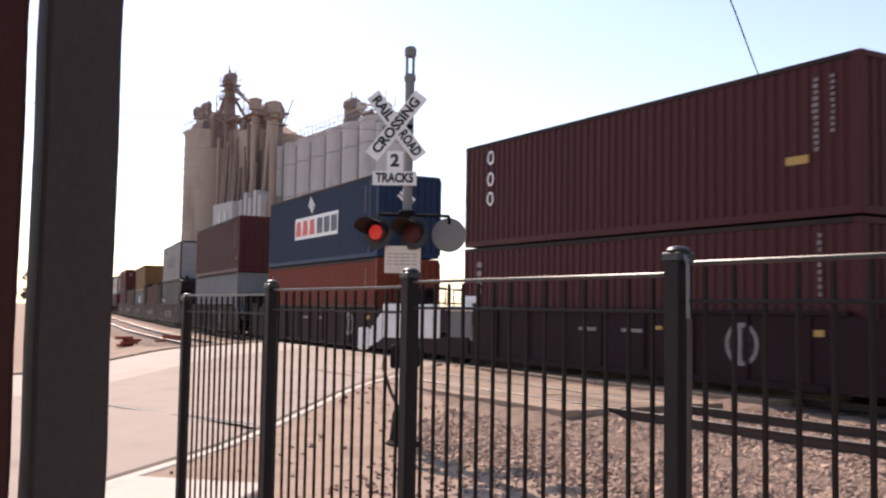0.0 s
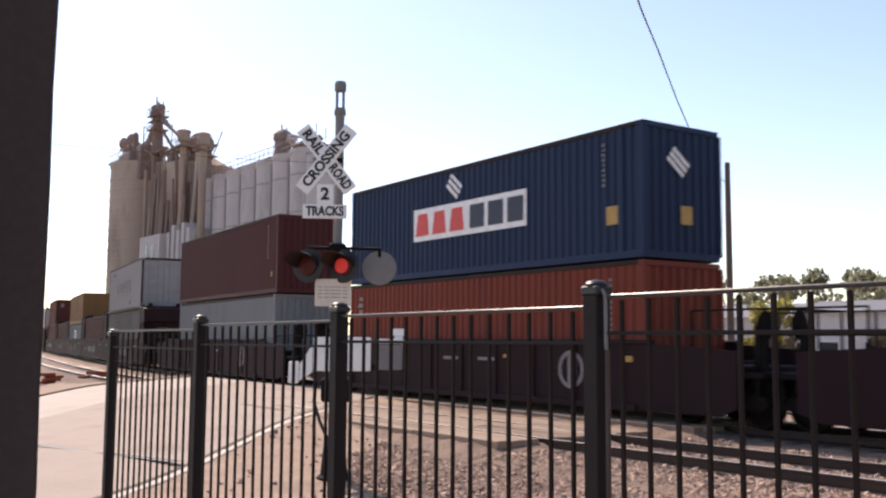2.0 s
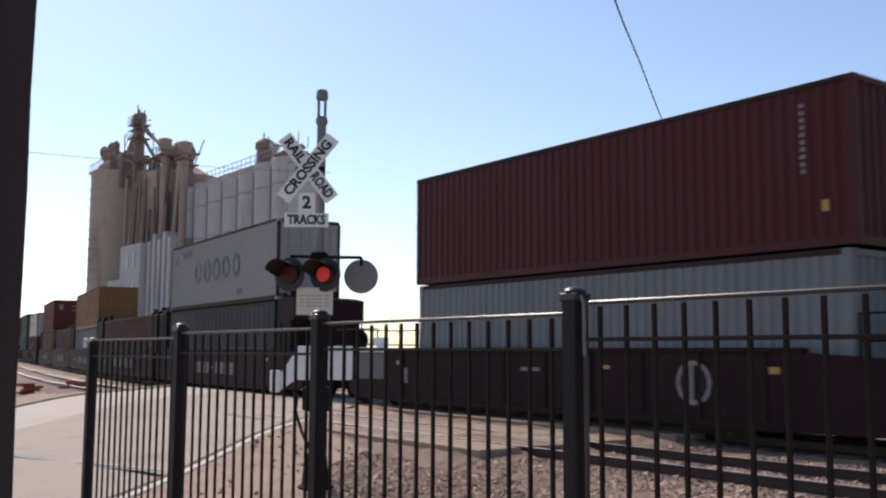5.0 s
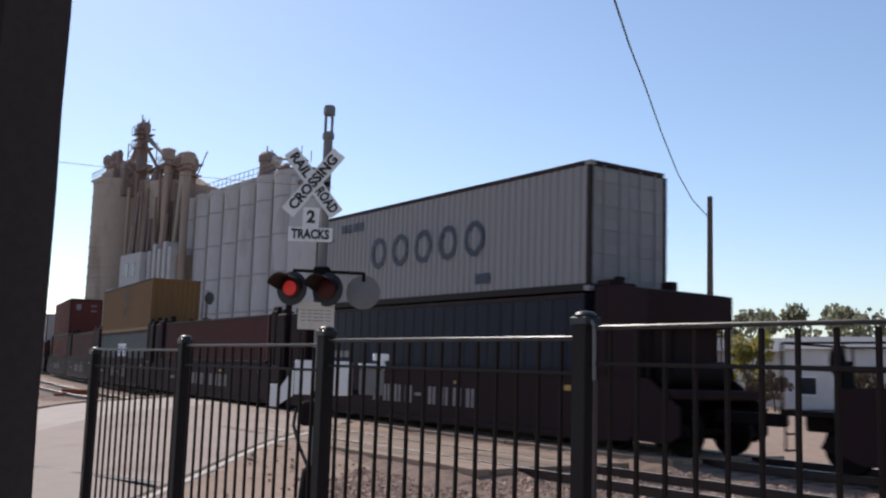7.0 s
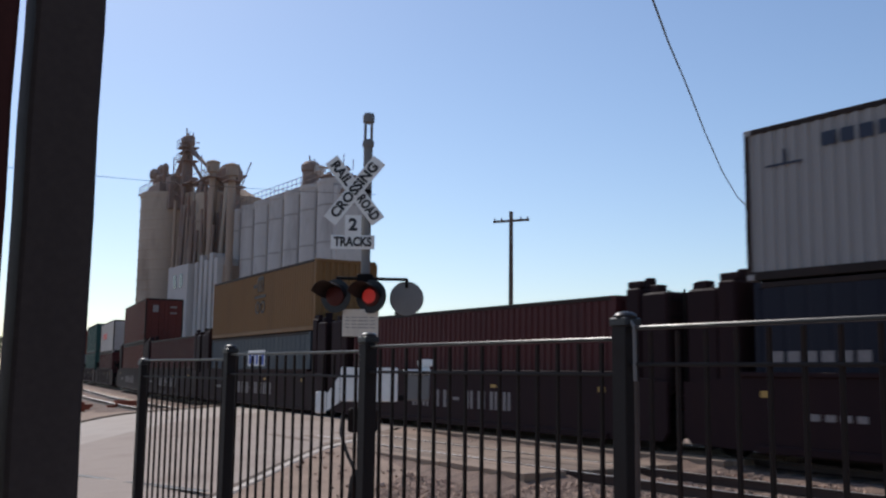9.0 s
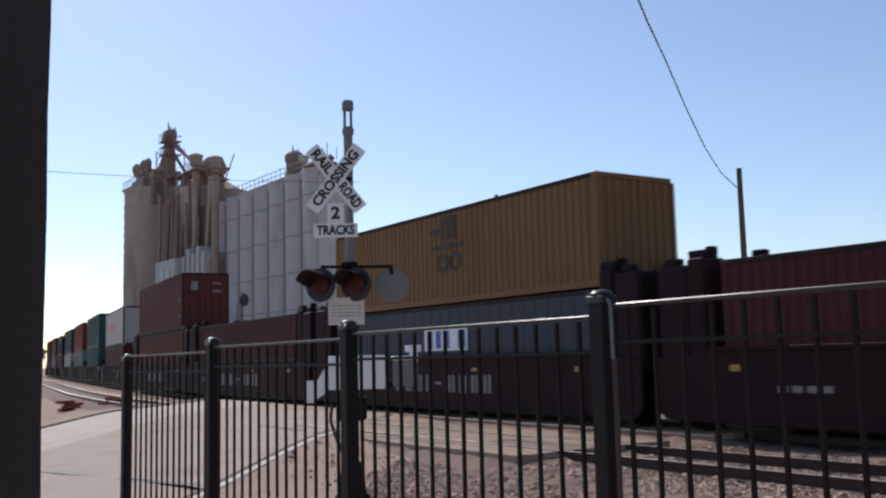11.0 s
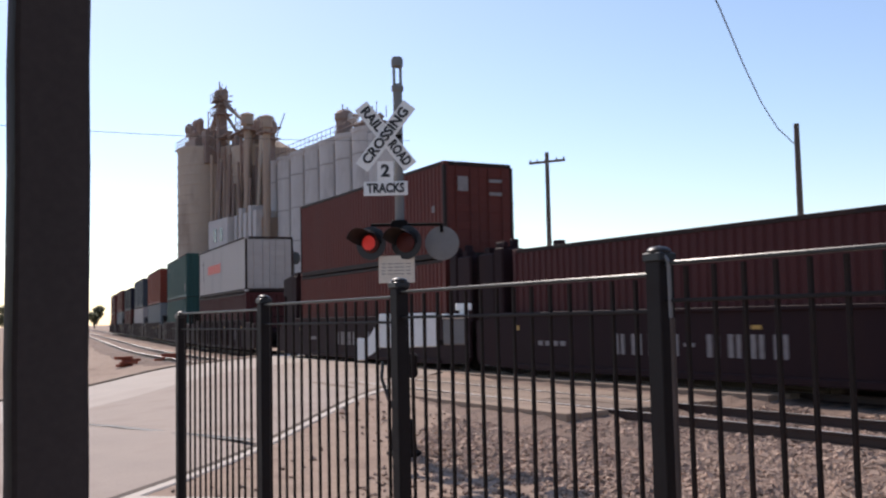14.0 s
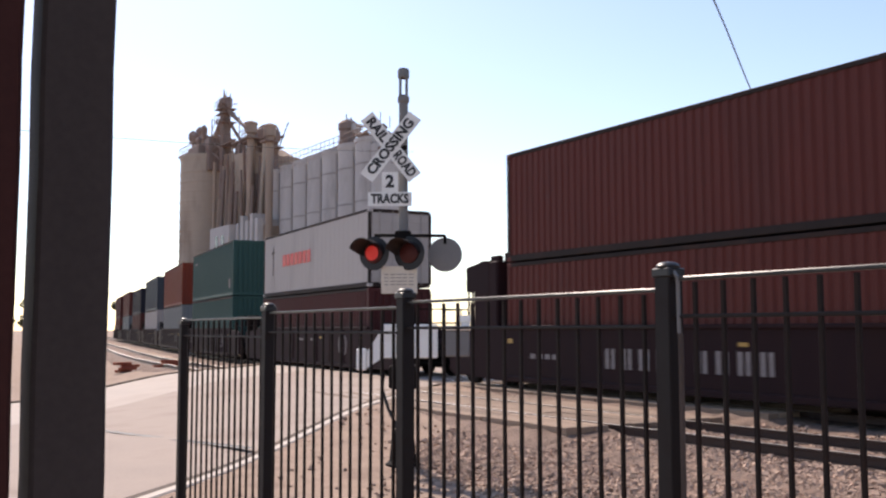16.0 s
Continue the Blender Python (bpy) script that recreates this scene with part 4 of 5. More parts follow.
c = container(36.5, LOW, H96, ORANGE, "orange-red ribbed shipping container in the well")
vertical_bars(c, XS, -6.2, 1.4, 2.6, MARK, 10, 0.1, 7)
vertical_bars(c, XS, 6.4, 2.0, 2.6, MARK, 3, 0.3, 8)
c = container(36.5, L96, H96, BLUE, "dark blue ribbed shipping container with a white logo panel")
plate = mark_boxes("logo_panel", c, LOGO_WHITE, [(-2.86, 3.02, 1.02, 1.92)], XS - 0.001, "white logo panel with red and navy shapes")
xx = XS - 0.012
for k in range(3):
    y = 2.5 - k * 0.84
    part("red_shape", Geo().rings([[Vector((q, y - a, z)) for a, z in ((0.0, 1.16), (0.12, 1.78), (0.60, 1.78), (0.68, 1.16))] for q in (xx, xx + 0.005)]), LOGO_RED, plate)
for k in range(3):
    y = -0.12 - k * 0.8
    part("navy_shape", Geo().rings([[Vector((q, y - a, z)) for a, z in ((0.0, 1.16), (0.0, 1.78), (0.64, 1.78), (0.64, 1.16))] for q in (xx, xx + 0.005)]), LOGO_BLUE, plate)
for y0 in (-0.12,):
    dm = Geo()
    m = Matrix.Translation((XS - 0.004, 0.6, 2.38)) @ Matrix.Rotation(radians(38), 4, "X")
    for k in range(3):
        dm.box(-0.004, 0.004, -0.32, 0.32, -0.22 + k * 0.16, -0.12 + k * 0.16, m)
    part("diamond_mark", dm, LOGO_WHITE, c)
dm = Geo()
m = Matrix.Translation((-0.15, -CL / 2 - 0.004, 2.1)) @ Matrix.Rotation(radians(38), 4, "Y")
for k in range(3):
    dm.box(-0.3, 0.3, -0.006, 0.004, -0.2 + k * 0.14, -0.11 + k * 0.14, m)
part("diamond_mark", dm, LOGO_WHITE, c)
mark_boxes("sticker", c, YELLOW, [(-6.45, -6.05, 0.75, 1.15)], XS)
part("sticker", Geo().box(-0.1, 0.25, -CL / 2 - 0.008, -CL / 2 + 0.003, 0.75, 1.15), YELLOW, c)
vertical_bars(c, XS, -6.0, 1.6, 2.6, MARK, 9, 0.1, 9)
part("post_band", Geo().box(XS - 0.004, XS + 0.02, -5.72, -5.56, 0.15, H96 - 0.1), BLUE, c)

c = container(56.2, LOW, H96, GREY, "grey ribbed shipping container in the well under a maroon one")
c = container(56.2, L96, H96, MAROON, "faded maroon ribbed shipping container stacked on a grey one", length=12.97)
vertical_bars(c, XS, -6.4, 1.3, 2.6, MARK, 10, 0.12, 11)
mark_boxes("sticker", c, YELLOW, [(-6.9, -6.75, 0.6, 0.8)], XS)

# articulated set
SET = "dark brown articulated well car unit with tall end bulkheads"
well_car(79.4, "front", SET, seed=1)
well_car(96.5, "mid", SET, seed=2)
well_car(113.6, "mid", SET, seed=3)
well_car(130.65, "mid", SET, seed=4)
well_car(147.7, "rear", SET, seed=5)

c = container(79.4, LOW, H96, NAVY, "navy blue ribbed shipping container in the well", smooth_side=True)
mark_boxes("code_bar", c, MARK, [(6.6 - 0.4 * k, 6.9 - 0.4 * k, 1.42, 1.62) for k in range(6)], XS)
c = container(79.4, L96, H96, PALE, "pale grey ribbed shipping container with large dark blue ring shapes", doors=True, length=12.92)
for k in range(5):
    ring_mark(c, XS, 2.85 - k * 1.36, 1.52, 0.42, 0.46, 0.15, LOGO_BLUE, "ring_shape", 16, 0.0)
mark_boxes("code_bar", c, LOGO_BLUE, [(5.2 - 0.42 * k, 5.5 - 0.42 * k, 2.3, 2.55) for k in range(4)], XS)
mark_boxes("code_bar", c, LOGO_BLUE, [(6.0, 6.9, 2.1, 2.14), (6.4, 6.46, 2.14, 2.4), (-3.4, -2.7, 0.35, 0.6)], XS)

container(96.5, LOW, H96, MAROON, "dark red ribbed shipping container alone in the well")
c = container(113.6, LOW, H86, SLATE, "slate blue-grey ribbed shipping container in the well under a mustard one", smooth_side=True)
mark_boxes("logo_shape", c, LOGO_WHITE, [(-1.6, 0.9, 1.35, 2.0)], XS, "white and blue logo panel")
mark_boxes("logo_shape", c, mat("bright_blue", (0.04, 0.09, 0.4), 0.5), [(-0.6 + k * 0.5, -0.3 + k * 0.5, 1.42, 1.9) for k in range(3)] + [(-1.5, -1.1, 1.4, 1.9)], XS - 0.008)
c = container(113.45, L86, 2.58, MUSTARD, "stained mustard yellow ribbed shipping container stacked on a slate one", length=13.05)
mark_boxes("logo_shape", c, LOGO_BROWN, [(-0.9, -0.75, 1.75, 2.25), (-0.55, -0.4, 1.75, 2.25), (-0.2, -0.05, 1.75, 2.25), (-0.9, -0.05, 2.25, 2.4), (0.05, 0.6, 1.95, 2.1), (-1.3, 0.4, 1.5, 1.62)], XS, "dark brown worn logo shapes")
ring_mark(c, XS, -0.1, 1.12, 0.3, 0.27, 0.1, LOGO_BROWN, "ring_shape", 14, 0.0)
ring_mark(c, XS, -0.85, 1.12, 0.3, 0.27, 0.1, LOGO_BROWN, "ring_shape", 14)
container(130.65, LOW, H96, MAROON, "dark red ribbed shipping container alone in the well")
container(147.7, LOW, H96, BROWN, "red-brown ribbed shipping container in the well")
c = container(147.7, L96, H96, BROWN, "red-brown ribbed shipping container with small white placards", doors=True)
part("placard", Geo().box(-0.75, -0.4, -CL / 2 - 0.03, -CL / 2 - 0.01, 2.0, 2.45), MARK, c)
for zz in (1.9, 2.3):
    part("placard", Geo().box(0.35, 0.8, -CL / 2 - 0.03, -CL / 2 - 0.01, zz, zz + 0.1), MARK, c)
mark_boxes("placard", c, MARK, [(-6.6, -6.4, 1.4, 1.6), (-6.8, -6.5, 0.6, 0.72)], XS)

# cars behind
TAIL = [(170.3, MAROON, WHITEBOX, 2.74), (190.1, GREEN, GREEN, H96), (209.7, GREY, ORANGE, H96), (229.3, WHITEBOX, SLATE, H96), (248.9, MAROON, NAVY, H86), (268.5, GREY, BROWN, H96), (288.1, BROWN, MAROON, H96)]
LOOKUP = {MAROON.name: "maroon", WHITEBOX.name: "white", GREEN.name: "dark green", GREY.name: "grey", ORANGE.name: "orange-red", SLATE.name: "slate grey", NAVY.name: "navy", BROWN.name: "red-brown"}
for k, (s, lo_m, up_m, uh) in enumerate(TAIL):
    well_car(s, "single", SINGLE, spin=k < 2, seed=k % 3)
    container(s, LOW, H86 if k == 0 else H96, lo_m, LOOKUP[lo_m.name] + " ribbed shipping container in the well")
    c = container(s, L86 if k == 0 else L96, uh, up_m, LOOKUP[up_m.name] + " shipping container stacked on another", doors=k == 0, smooth_side=k == 0)
    if k == 0:
        mark_boxes("logo_shape", c, LOGO_RED, [(-0.2 + q * 0.62, 0.3 + q * 0.62, 1.25, 1.75) for q in range(7)], XS, "row of red block shapes")
        mark_boxes("code_bar", c, LOGO_BROWN, [(5.6, 5.68, 0.9, 2.2), (5.4, 5.9, 1.9, 1.98)], XS)
    if k == 1:
        mark_boxes("code_bar", c, MARK, [(5.2, 6.2, 2.2, 2.32)], XS)
        mark_boxes("code_bar", c, MARK, [(-6.6, -6.2, 0.4, 0.9)], XS)


# ---- grain elevator ----
def elevator():
    t = thing("grain_elevator", pose(45, 74.15, 0) @ Matrix.Diagonal((0.905, 0.905, 1.06, 1)), "large weathered white and beige grain elevator with rusty legs and catwalks", "grain elevator")
    EZ = 0.2
    # row of white bins
    for k in range(7):
        y = 14.0 + k * 4.4
        top = 20.0
        g = Geo().lathe((1.9, y, EZ), [(2.75, 0), (2.75, top - 0.4), (2.85, top - 0.4), (2.85, top), (2.5, top + 0.05), (0.3, top + 0.5)], 24)
        b = part("bin", g, ELEV_W, t, "white cylindrical concrete bin", smooth=True)
        for q in range(5):
            zz = 3.2 + q * 3.6
            part("band", Geo().lathe((1.9, y, zz), [(2.74, 0), (2.79, 0.02), (2.79, 0.16), (2.74, 0.18)], 24), ELEV_J, b, "dark pour joint", smooth=True)
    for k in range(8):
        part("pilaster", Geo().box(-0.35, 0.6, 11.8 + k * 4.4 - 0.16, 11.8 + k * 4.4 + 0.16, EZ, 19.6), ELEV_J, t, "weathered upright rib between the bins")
    part("rear_wall", Geo().box(1.4, 3.4, 11.4, 41.5, EZ, 20.2), ELEV_W, t)
    part("end_pilaster", Geo().box(-0.4, 1.6, 10.8, 11.6, EZ, 19.3), ELEV_W, t)
    for z in (20.2,):
        part("gallery_deck", Geo().box(0.2, 2.4, 11.0, 41.5, z, z + 0.3), ELEV_D, t, "dark conveyor gallery deck")
    g = Geo()
    for k in range(25):
        y = 11.2 + k * 1.25
        g.tube((0.2, y, 20.3), (0.2, y, 21.5), 0.04, n=5)
    for z in (20.95, 21.5):
        g.tube((0.2, 11.2, z), (0.2, 41.2, z), 0.04, n=5)
    part("guard_rail", g, ELEV_D, t, "thin catwalk guard rail")
    part("conveyor", Geo().box(1.6, 2.6, 18, 39, 20.5, 21.1).rings([[Vector((x, 24.0, z)) for x, z in ((1.5, 20.6), (2.7, 20.6), (2.7, 21.2), (1.5, 21.2))], [Vector((x, 20.0, z)) for x, z in ((1.5, 22.2), (2.7, 22.2), (2.7, 22.8), (1.5, 22.8))]]), ELEV_W, t)
    part("vent_stack", Geo().lathe((1.6, 21.5, 20.3), [(1.0, 0), (1.0, 1.9), (1.15, 2.0), (1.15, 2.6), (0.8, 2.95), (0.2, 3.1)], 16), ELEV_D, t, "dark round vent on the roof", smooth=True)
    g = Geo()
    for y in (12.5, 14.5, 16.8, 18.2):
        part("roof_vent", Geo().lathe((1.6, y, 20.3), [(0.35, 0), (0.35, 0.8), (0.55, 0.9), (0.1, 1.3)], 8), ELEV_D, t)
    part("roof_pipe", g.tube((1.5, 12, 21), (1.5, 19, 22.4), 0.12, n=6), ELEV_D, t)
    part("roof_arm", Geo().box(0.0, 0.4, 9.8, 11.6, 18.6, 18.95), ELEV_D, t)
    # beige silos
    for x, y, r, top, mt in ((4.5, 80.0, 3.6, 26.5, ELEV_W), (0.0, 68.5, 4.3, 25.2, ELEV_B), (2.5, 58.5, 3.4, 24.2, ELEV_R), (1.5, 51.5, 3.0, 23.3, ELEV_B), (3.0, 45.5, 2.6, 22.3, ELEV_R)):
        g = Geo().lathe((x, y, EZ), [(r, 0), (r, top - 0.6), (r + 0.1, top - 0.6), (r + 0.1, top), (r * 0.8, top + 0.1), (0.3, top + 1.1)], 28)
        b = part("silo", g, mt, t, "tall weathered silo with hoop bands", smooth=True)
        for q in range(16):
            part("hoop_band", Geo().lathe((x, y, 3 + q * (top - 4) / 16), [(r + 0.005, 0), (r + 0.07, 0.03), (r + 0.07, 0.3), (r + 0.005, 0.33)], 28), mt, b, smooth=True)
    # crowded roof of the largest silo
    part("roof_house", Geo().box(-2.6, 2.2, 65.6, 71.0, 25.0, 26.7, bevel=0.1).box(-1.6, 1.6, 63.6, 65.6, 23.0, 27.4, bevel=0.1), ELEV_D, t, "rusty machine house on the silo roof")
    for y, h in ((71.6, 28.9), (69.8, 28.0), (67.2, 29.2)):
        part("roof_tank", Geo().lathe((-1.2, y, 26.7), [(0.16, 0), (0.16, h - 28), (0.5, h - 27.6), (0.55, h - 26.7), (0.2, h - 26.3)], 10), ELEV_D, t, "small roof tank on a stalk", smooth=True)
    # two tall leg towers with capped heads
    for y, z in ((44.6, 26.6), (37.6, 25.2)):
        part("leg_tower", Geo().lathe((-1.9, y, EZ), [(0.5, 0), (0.5, z - 1.8), (0.85, z - 1.7), (0.85, z - 0.7), (0.95, z - 0.6), (0.95, z - 0.45), (0.2, z - 0.2)], 14), ELEV_R, t, "tall stained leg tower with a capped head", smooth=True)
        part("tower_platform", Geo().box(-2.9, -0.9, y - 1.1, y + 1.1, z - 2.2, z - 2.05), ELEV_D, t)
        for q in range(5):
            part("platform_post", Geo().tube((-2.9, y - 1.1 + q * 0.55, z - 2.1), (-2.9, y - 1.1 + q * 0.55, z - 1.0), 0.05, n=4), ELEV_D, t)
    # legs and head houses

    def leg(x, y, w, z0, z1):
        g = Geo().box(x - w / 2, x + w / 2, y - w * 0.5, y + w * 0.5, z0, z1, bevel=0.1)
        p = part("elevator_leg", g, ELEV_D, t, "rusty vertical elevator leg")
        head = Geo()
        head.box(x - w * 0.6, x + w * 0.6, y - w * 0.9, y + w * 0.9, z1 - 0.2, z1 + w * 0.8, bevel=0.25)
        head.tube((x, y - w * 1.5, z1 - 0.3), (x, y + w * 1.2, z1 + 0.5), w * 0.35, n=8)
        head.tube((x, y + w * 0.4, z1), (x, y + w * 0.4, z1 + w * 1.3), 0.07, n=5)
        head.box(x - w * 0.8, x + w * 0.8, y - w * 1.3, y + w * 1.3, z1 - 1.3, z1 - 1.15)
        part("leg_head", head, ELEV_D, p)
        return p

    p = leg(0.5, 62.0, 1.25, 0.2, 31.7)
    plat = Geo()
    for z in (29.2, 31.0):
        plat.box(-0.8, 1.8, 60.6, 63.4, z, z + 0.12)
        for a in range(4):
            plat.tube((-0.8, 60.6 + a * 0.93, z), (-0.8, 60.6 + a * 0.93, z + 1.1), 0.05, n=5)
        plat.tube((-0.8, 60.6, z + 1.1), (-0.8, 63.4, z + 1.1), 0.05, n=5)
    part("platform", plat, ELEV_D, p)
    leg(1.5, 50.2, 1.1, 0.2, 25.6)
    leg(1.0, 43.6, 1.2, 0.2, 24.6)
    leg(4.0, 78.0, 1.0, 20, 29.2)
    leg(1.5, 47.0, 0.8, 0.2, 24.0)
    for (a, b) in (((0.5, 61, 31), (1.5, 51, 25.5)), ((0.5, 61, 30.6), (1.5, 47.5, 24.5)), ((0.5, 63, 31), (0, 68.5, 26)), ((0.5, 63, 30.8), (4, 78, 27.5)), ((0.5, 61.5, 30), (2.5, 57, 24.5)), ((1.5, 50, 25.8), (1.2, 44, 24))):
        part("spout", Geo().tube(a, b, 0.24, n=8), ELEV_D, t, "slanting grain spout")
    fr = Geo()
    for x, y, z0, z1 in ((-1, 60, 24, 30), (2, 60, 24, 30), (-1, 64, 24, 30), (2, 64, 24, 30), (0, 49, 23, 27), (3, 49, 23, 27), (2, 76, 26, 29.5), (6, 76, 26, 29.5), (2, 81, 26, 29.5), (6, 81, 26, 29.5), (0, 72, 25, 28)):
        part("frame_post", Geo().tube((x, y, z0), (x, y, z1), 0.09, n=5), ELEV_D, t)
    for k in range(16):
        fr.tube((-1, 66 + k * 1.0, 27.0), (-1, 66 + k * 1.0, 28.1), 0.05, n=4)
    fr.tube((-1, 66, 28.1), (-1, 81, 28.1), 0.06, n=4)
    fr.box(-1.2, 0.5, 66, 81, 26.8, 27.0)
    part("roof_deck", Geo().box(1, 7, 75, 82, 29.3, 29.6), ELEV_D, t)
    for k in range(4):
        part("cross_brace", Geo().tube((-1, 60, 24 + k * 1.5), (-1, 64, 25.5 + k * 1.5), 0.06, n=4).tube((-1, 64, 24 + k * 1.5), (-1, 60, 25.5 + k * 1.5), 0.06, n=4), ELEV_D, t)
    part("silo_catwalk", fr, ELEV_D, t, "rusty lattice and catwalks above the silos")
    for y, z in ((81.5, 29.6), (77.5, 29.6), (49, 25.4), (46, 24.0)):
        part("dust_collector", Geo().lathe((1.5, y, z - 1.0), [(0.12, 0), (0.12, 1.0), (0.6, 1.1), (0.8, 1.4), (0.8, 2.1), (0.3, 2.6)], 10), ELEV_D, t, "small conical dust collector", smooth=True)
    rr = random.Random(9)
    clutter = ((0.5, 62.0, 32.2, 1.6, 22), (1.5, 50.2, 26.0, 1.3, 14), (1.0, 43.6, 25.0, 1.1, 12), (4.0, 79.0, 29.5, 3.2, 26), (1.5, 47, 24.0, 3.5, 18), (1.0, 57, 25.0, 3.5, 18), (1.6, 21.5, 23.2, 0.9, 6), (1.6, 14.5, 21.5, 2.6, 12))
    for cx, cy, cz, sp_r, n in clutter:
        for k in range(n):
            a = Vector((cx + rr.uniform(-1, 1), cy + rr.uniform(-sp_r, sp_r), cz + rr.uniform(-1.6, 0.4)))
            kind = rr.random()
            b = a + (Vector((0, 0, rr.uniform(0.6, 1.5))) if kind < 0.45 else Vector((0, rr.uniform(-1.4, 1.4), rr.uniform(-0.9, 0.9))) if kind < 0.8 else Vector((0, rr.uniform(0.8, 1.8), 0)))
            part("pipe", Geo().tube(a, b, rr.uniform(0.035, 0.11), n=5), ELEV_D, t, "thin rusty pipe")
        for k in range(n // 5):
            y, z = cy + rr.uniform(-sp_r, sp_r), cz + rr.uniform(-1.4, 0)
            part("motor_box", Geo().box(cx - 0.4, cx + 0.4, y - rr.uniform(0.2, 0.5), y + rr.uniform(0.2, 0.5), z, z + rr.uniform(0.3, 0.7), bevel=0.04), ELEV_D, t, "rusty motor box")
    for k in range(16):
        y = 42.8 + k * 1.1
        part("down_pipe", Geo().tube((-2.2 + rr.uniform(-0.4, 0.6), y, 9), (-2.0 + rr.uniform(-0.4, 0.6), y + rr.uniform(-0.6, 0.6), 19 + rr.uniform(-3, 5)), rr.uniform(0.16, 0.32), n=7), (ELEV_D, ELEV_R)[k % 2], t, "vertical pipe between the silos")
    for k in range(15):
        y = 42.5 + k * 1.15
        part("down_pipe", Geo().tube((-1.6 + rr.uniform(-0.5, 0.8), y, 10), (-1.4 + rr.uniform(-0.5, 0.8), y + rr.uniform(-0.4, 0.4), 22 + rr.uniform(-2, 3.2)), rr.uniform(0.14, 0.38), n=7), ELEV_D if k % 3 else ELEV_B, t, "vertical pipe between the silos")
    for k in range(14):
        y = 43 + k * 2.7
        part("roof_post", Geo().tube((rr.uniform(0, 3), y, 22.5), (rr.uniform(0, 3), y + rr.uniform(-0.15, 0.15), 24.6 + rr.uniform(0, 2.2)), 0.09, n=5), ELEV_D, t)
    for k in range(7):
        y = 44 + k * 5.2
        part("catwalk", Geo().box(-0.5, 2, y - 2.2, y + 2.2, 24.6 + 0.45 * k, 24.75 + 0.45 * k).tube((-0.5, y - 2.2, 25.7 + 0.45 * k), (-0.5, y + 2.2, 25.7 + 0.45 * k), 0.05, n=4), ELEV_D, t)
    # low white work house
    low = Geo().box(-4, 0, 55, 60, 0.2, 10.4).box(-4, 1, 47, 55, 0.2, 14.3)
    part("work_house", low, ELEV_W, t, "white stepped work house")
    for k in range(5):
        part("work_bay", Geo().box(-3.2, 0.5, 38.3 + k * 1.8, 39.3 + k * 1.8, 0.2, 14.4 + 0.7 * (k % 2)), ELEV_W, t, "white upright bay of the work house")
    part("bay_wall", Geo().box(-2.4, 0.6, 38.0, 47.0, 0.2, 13.6), ELEV_R, t)
    for y, z in ((56.5, 7), (49, 11.6), (51.5, 11.6), (49, 8)):
        part("window", Geo().box(-4.05, -3.9, y, y + 1.1, z, z + 1.6), GLASS, t, "dark window opening")


elevator()


# ---- poles and wire ----
def utility_pole(x, y, h, arm, label):
    t = thing("utility_pole", pose(x, y, ground_z(x, y)), label, "utility pole")
    part("shaft", Geo().tube((0, 0, -0.2), (0, 0, h), 0.19, 0.13, 12), WOODPOLE, t, smooth=True)
    if arm:
        cr = part("crossarm", Geo().box(-1.3, 1.3, -0.07, 0.07, h - 0.7, h - 0.55, bevel=0.01), WOODPOLE, t)
        cr.matrix_basis = pose(0, 0, 0, 0, 0, -62)
        for a in (-1.2, -0.7, 0.7, 1.2):
            ins = Geo().lathe((a, 0, h - 0.55), [(0.03, 0), (0.06, 0.05), (0.05, 0.14), (0.02, 0.16)], 8)
            part("insulator", ins, GALV, cr)
    return t


utility_pole(40, 50.3, 12.7, True, "wooden utility pole with a crossarm beyond the train")
utility_pole(40, 30.5, 11.1, False, "bare wooden utility pole beyond the train with a hanging wire")
wire_pts = [(12.0, 11.15, 9.0), (14.0, 12.86, 9.62), (18.0, 16.08, 10.41), (22.5, 19.52, 11.06), (28.0, 23.45, 11.07), (33.0, 26.79, 10.76), (36.5, 28.82, 10.34), (40.0, 30.64, 10.17)]
g = bent_tube(wire_pts, 0.024, 8)
tagged(part("overhead_wire", g, CABLE), "dark overhead wire hanging down to the bare pole", "wire")
g = bent_tube([(-30 + 75 * k / 24, 50 + 27 * k / 24, 12.5 + 6 * k / 24 - 5 * (k / 24) * (1 - k / 24)) for k in range(25)], 0.02, 5)
tagged(part("overhead_wire", g, CABLE), "thin overhead wire running toward the grain elevator", "wire")


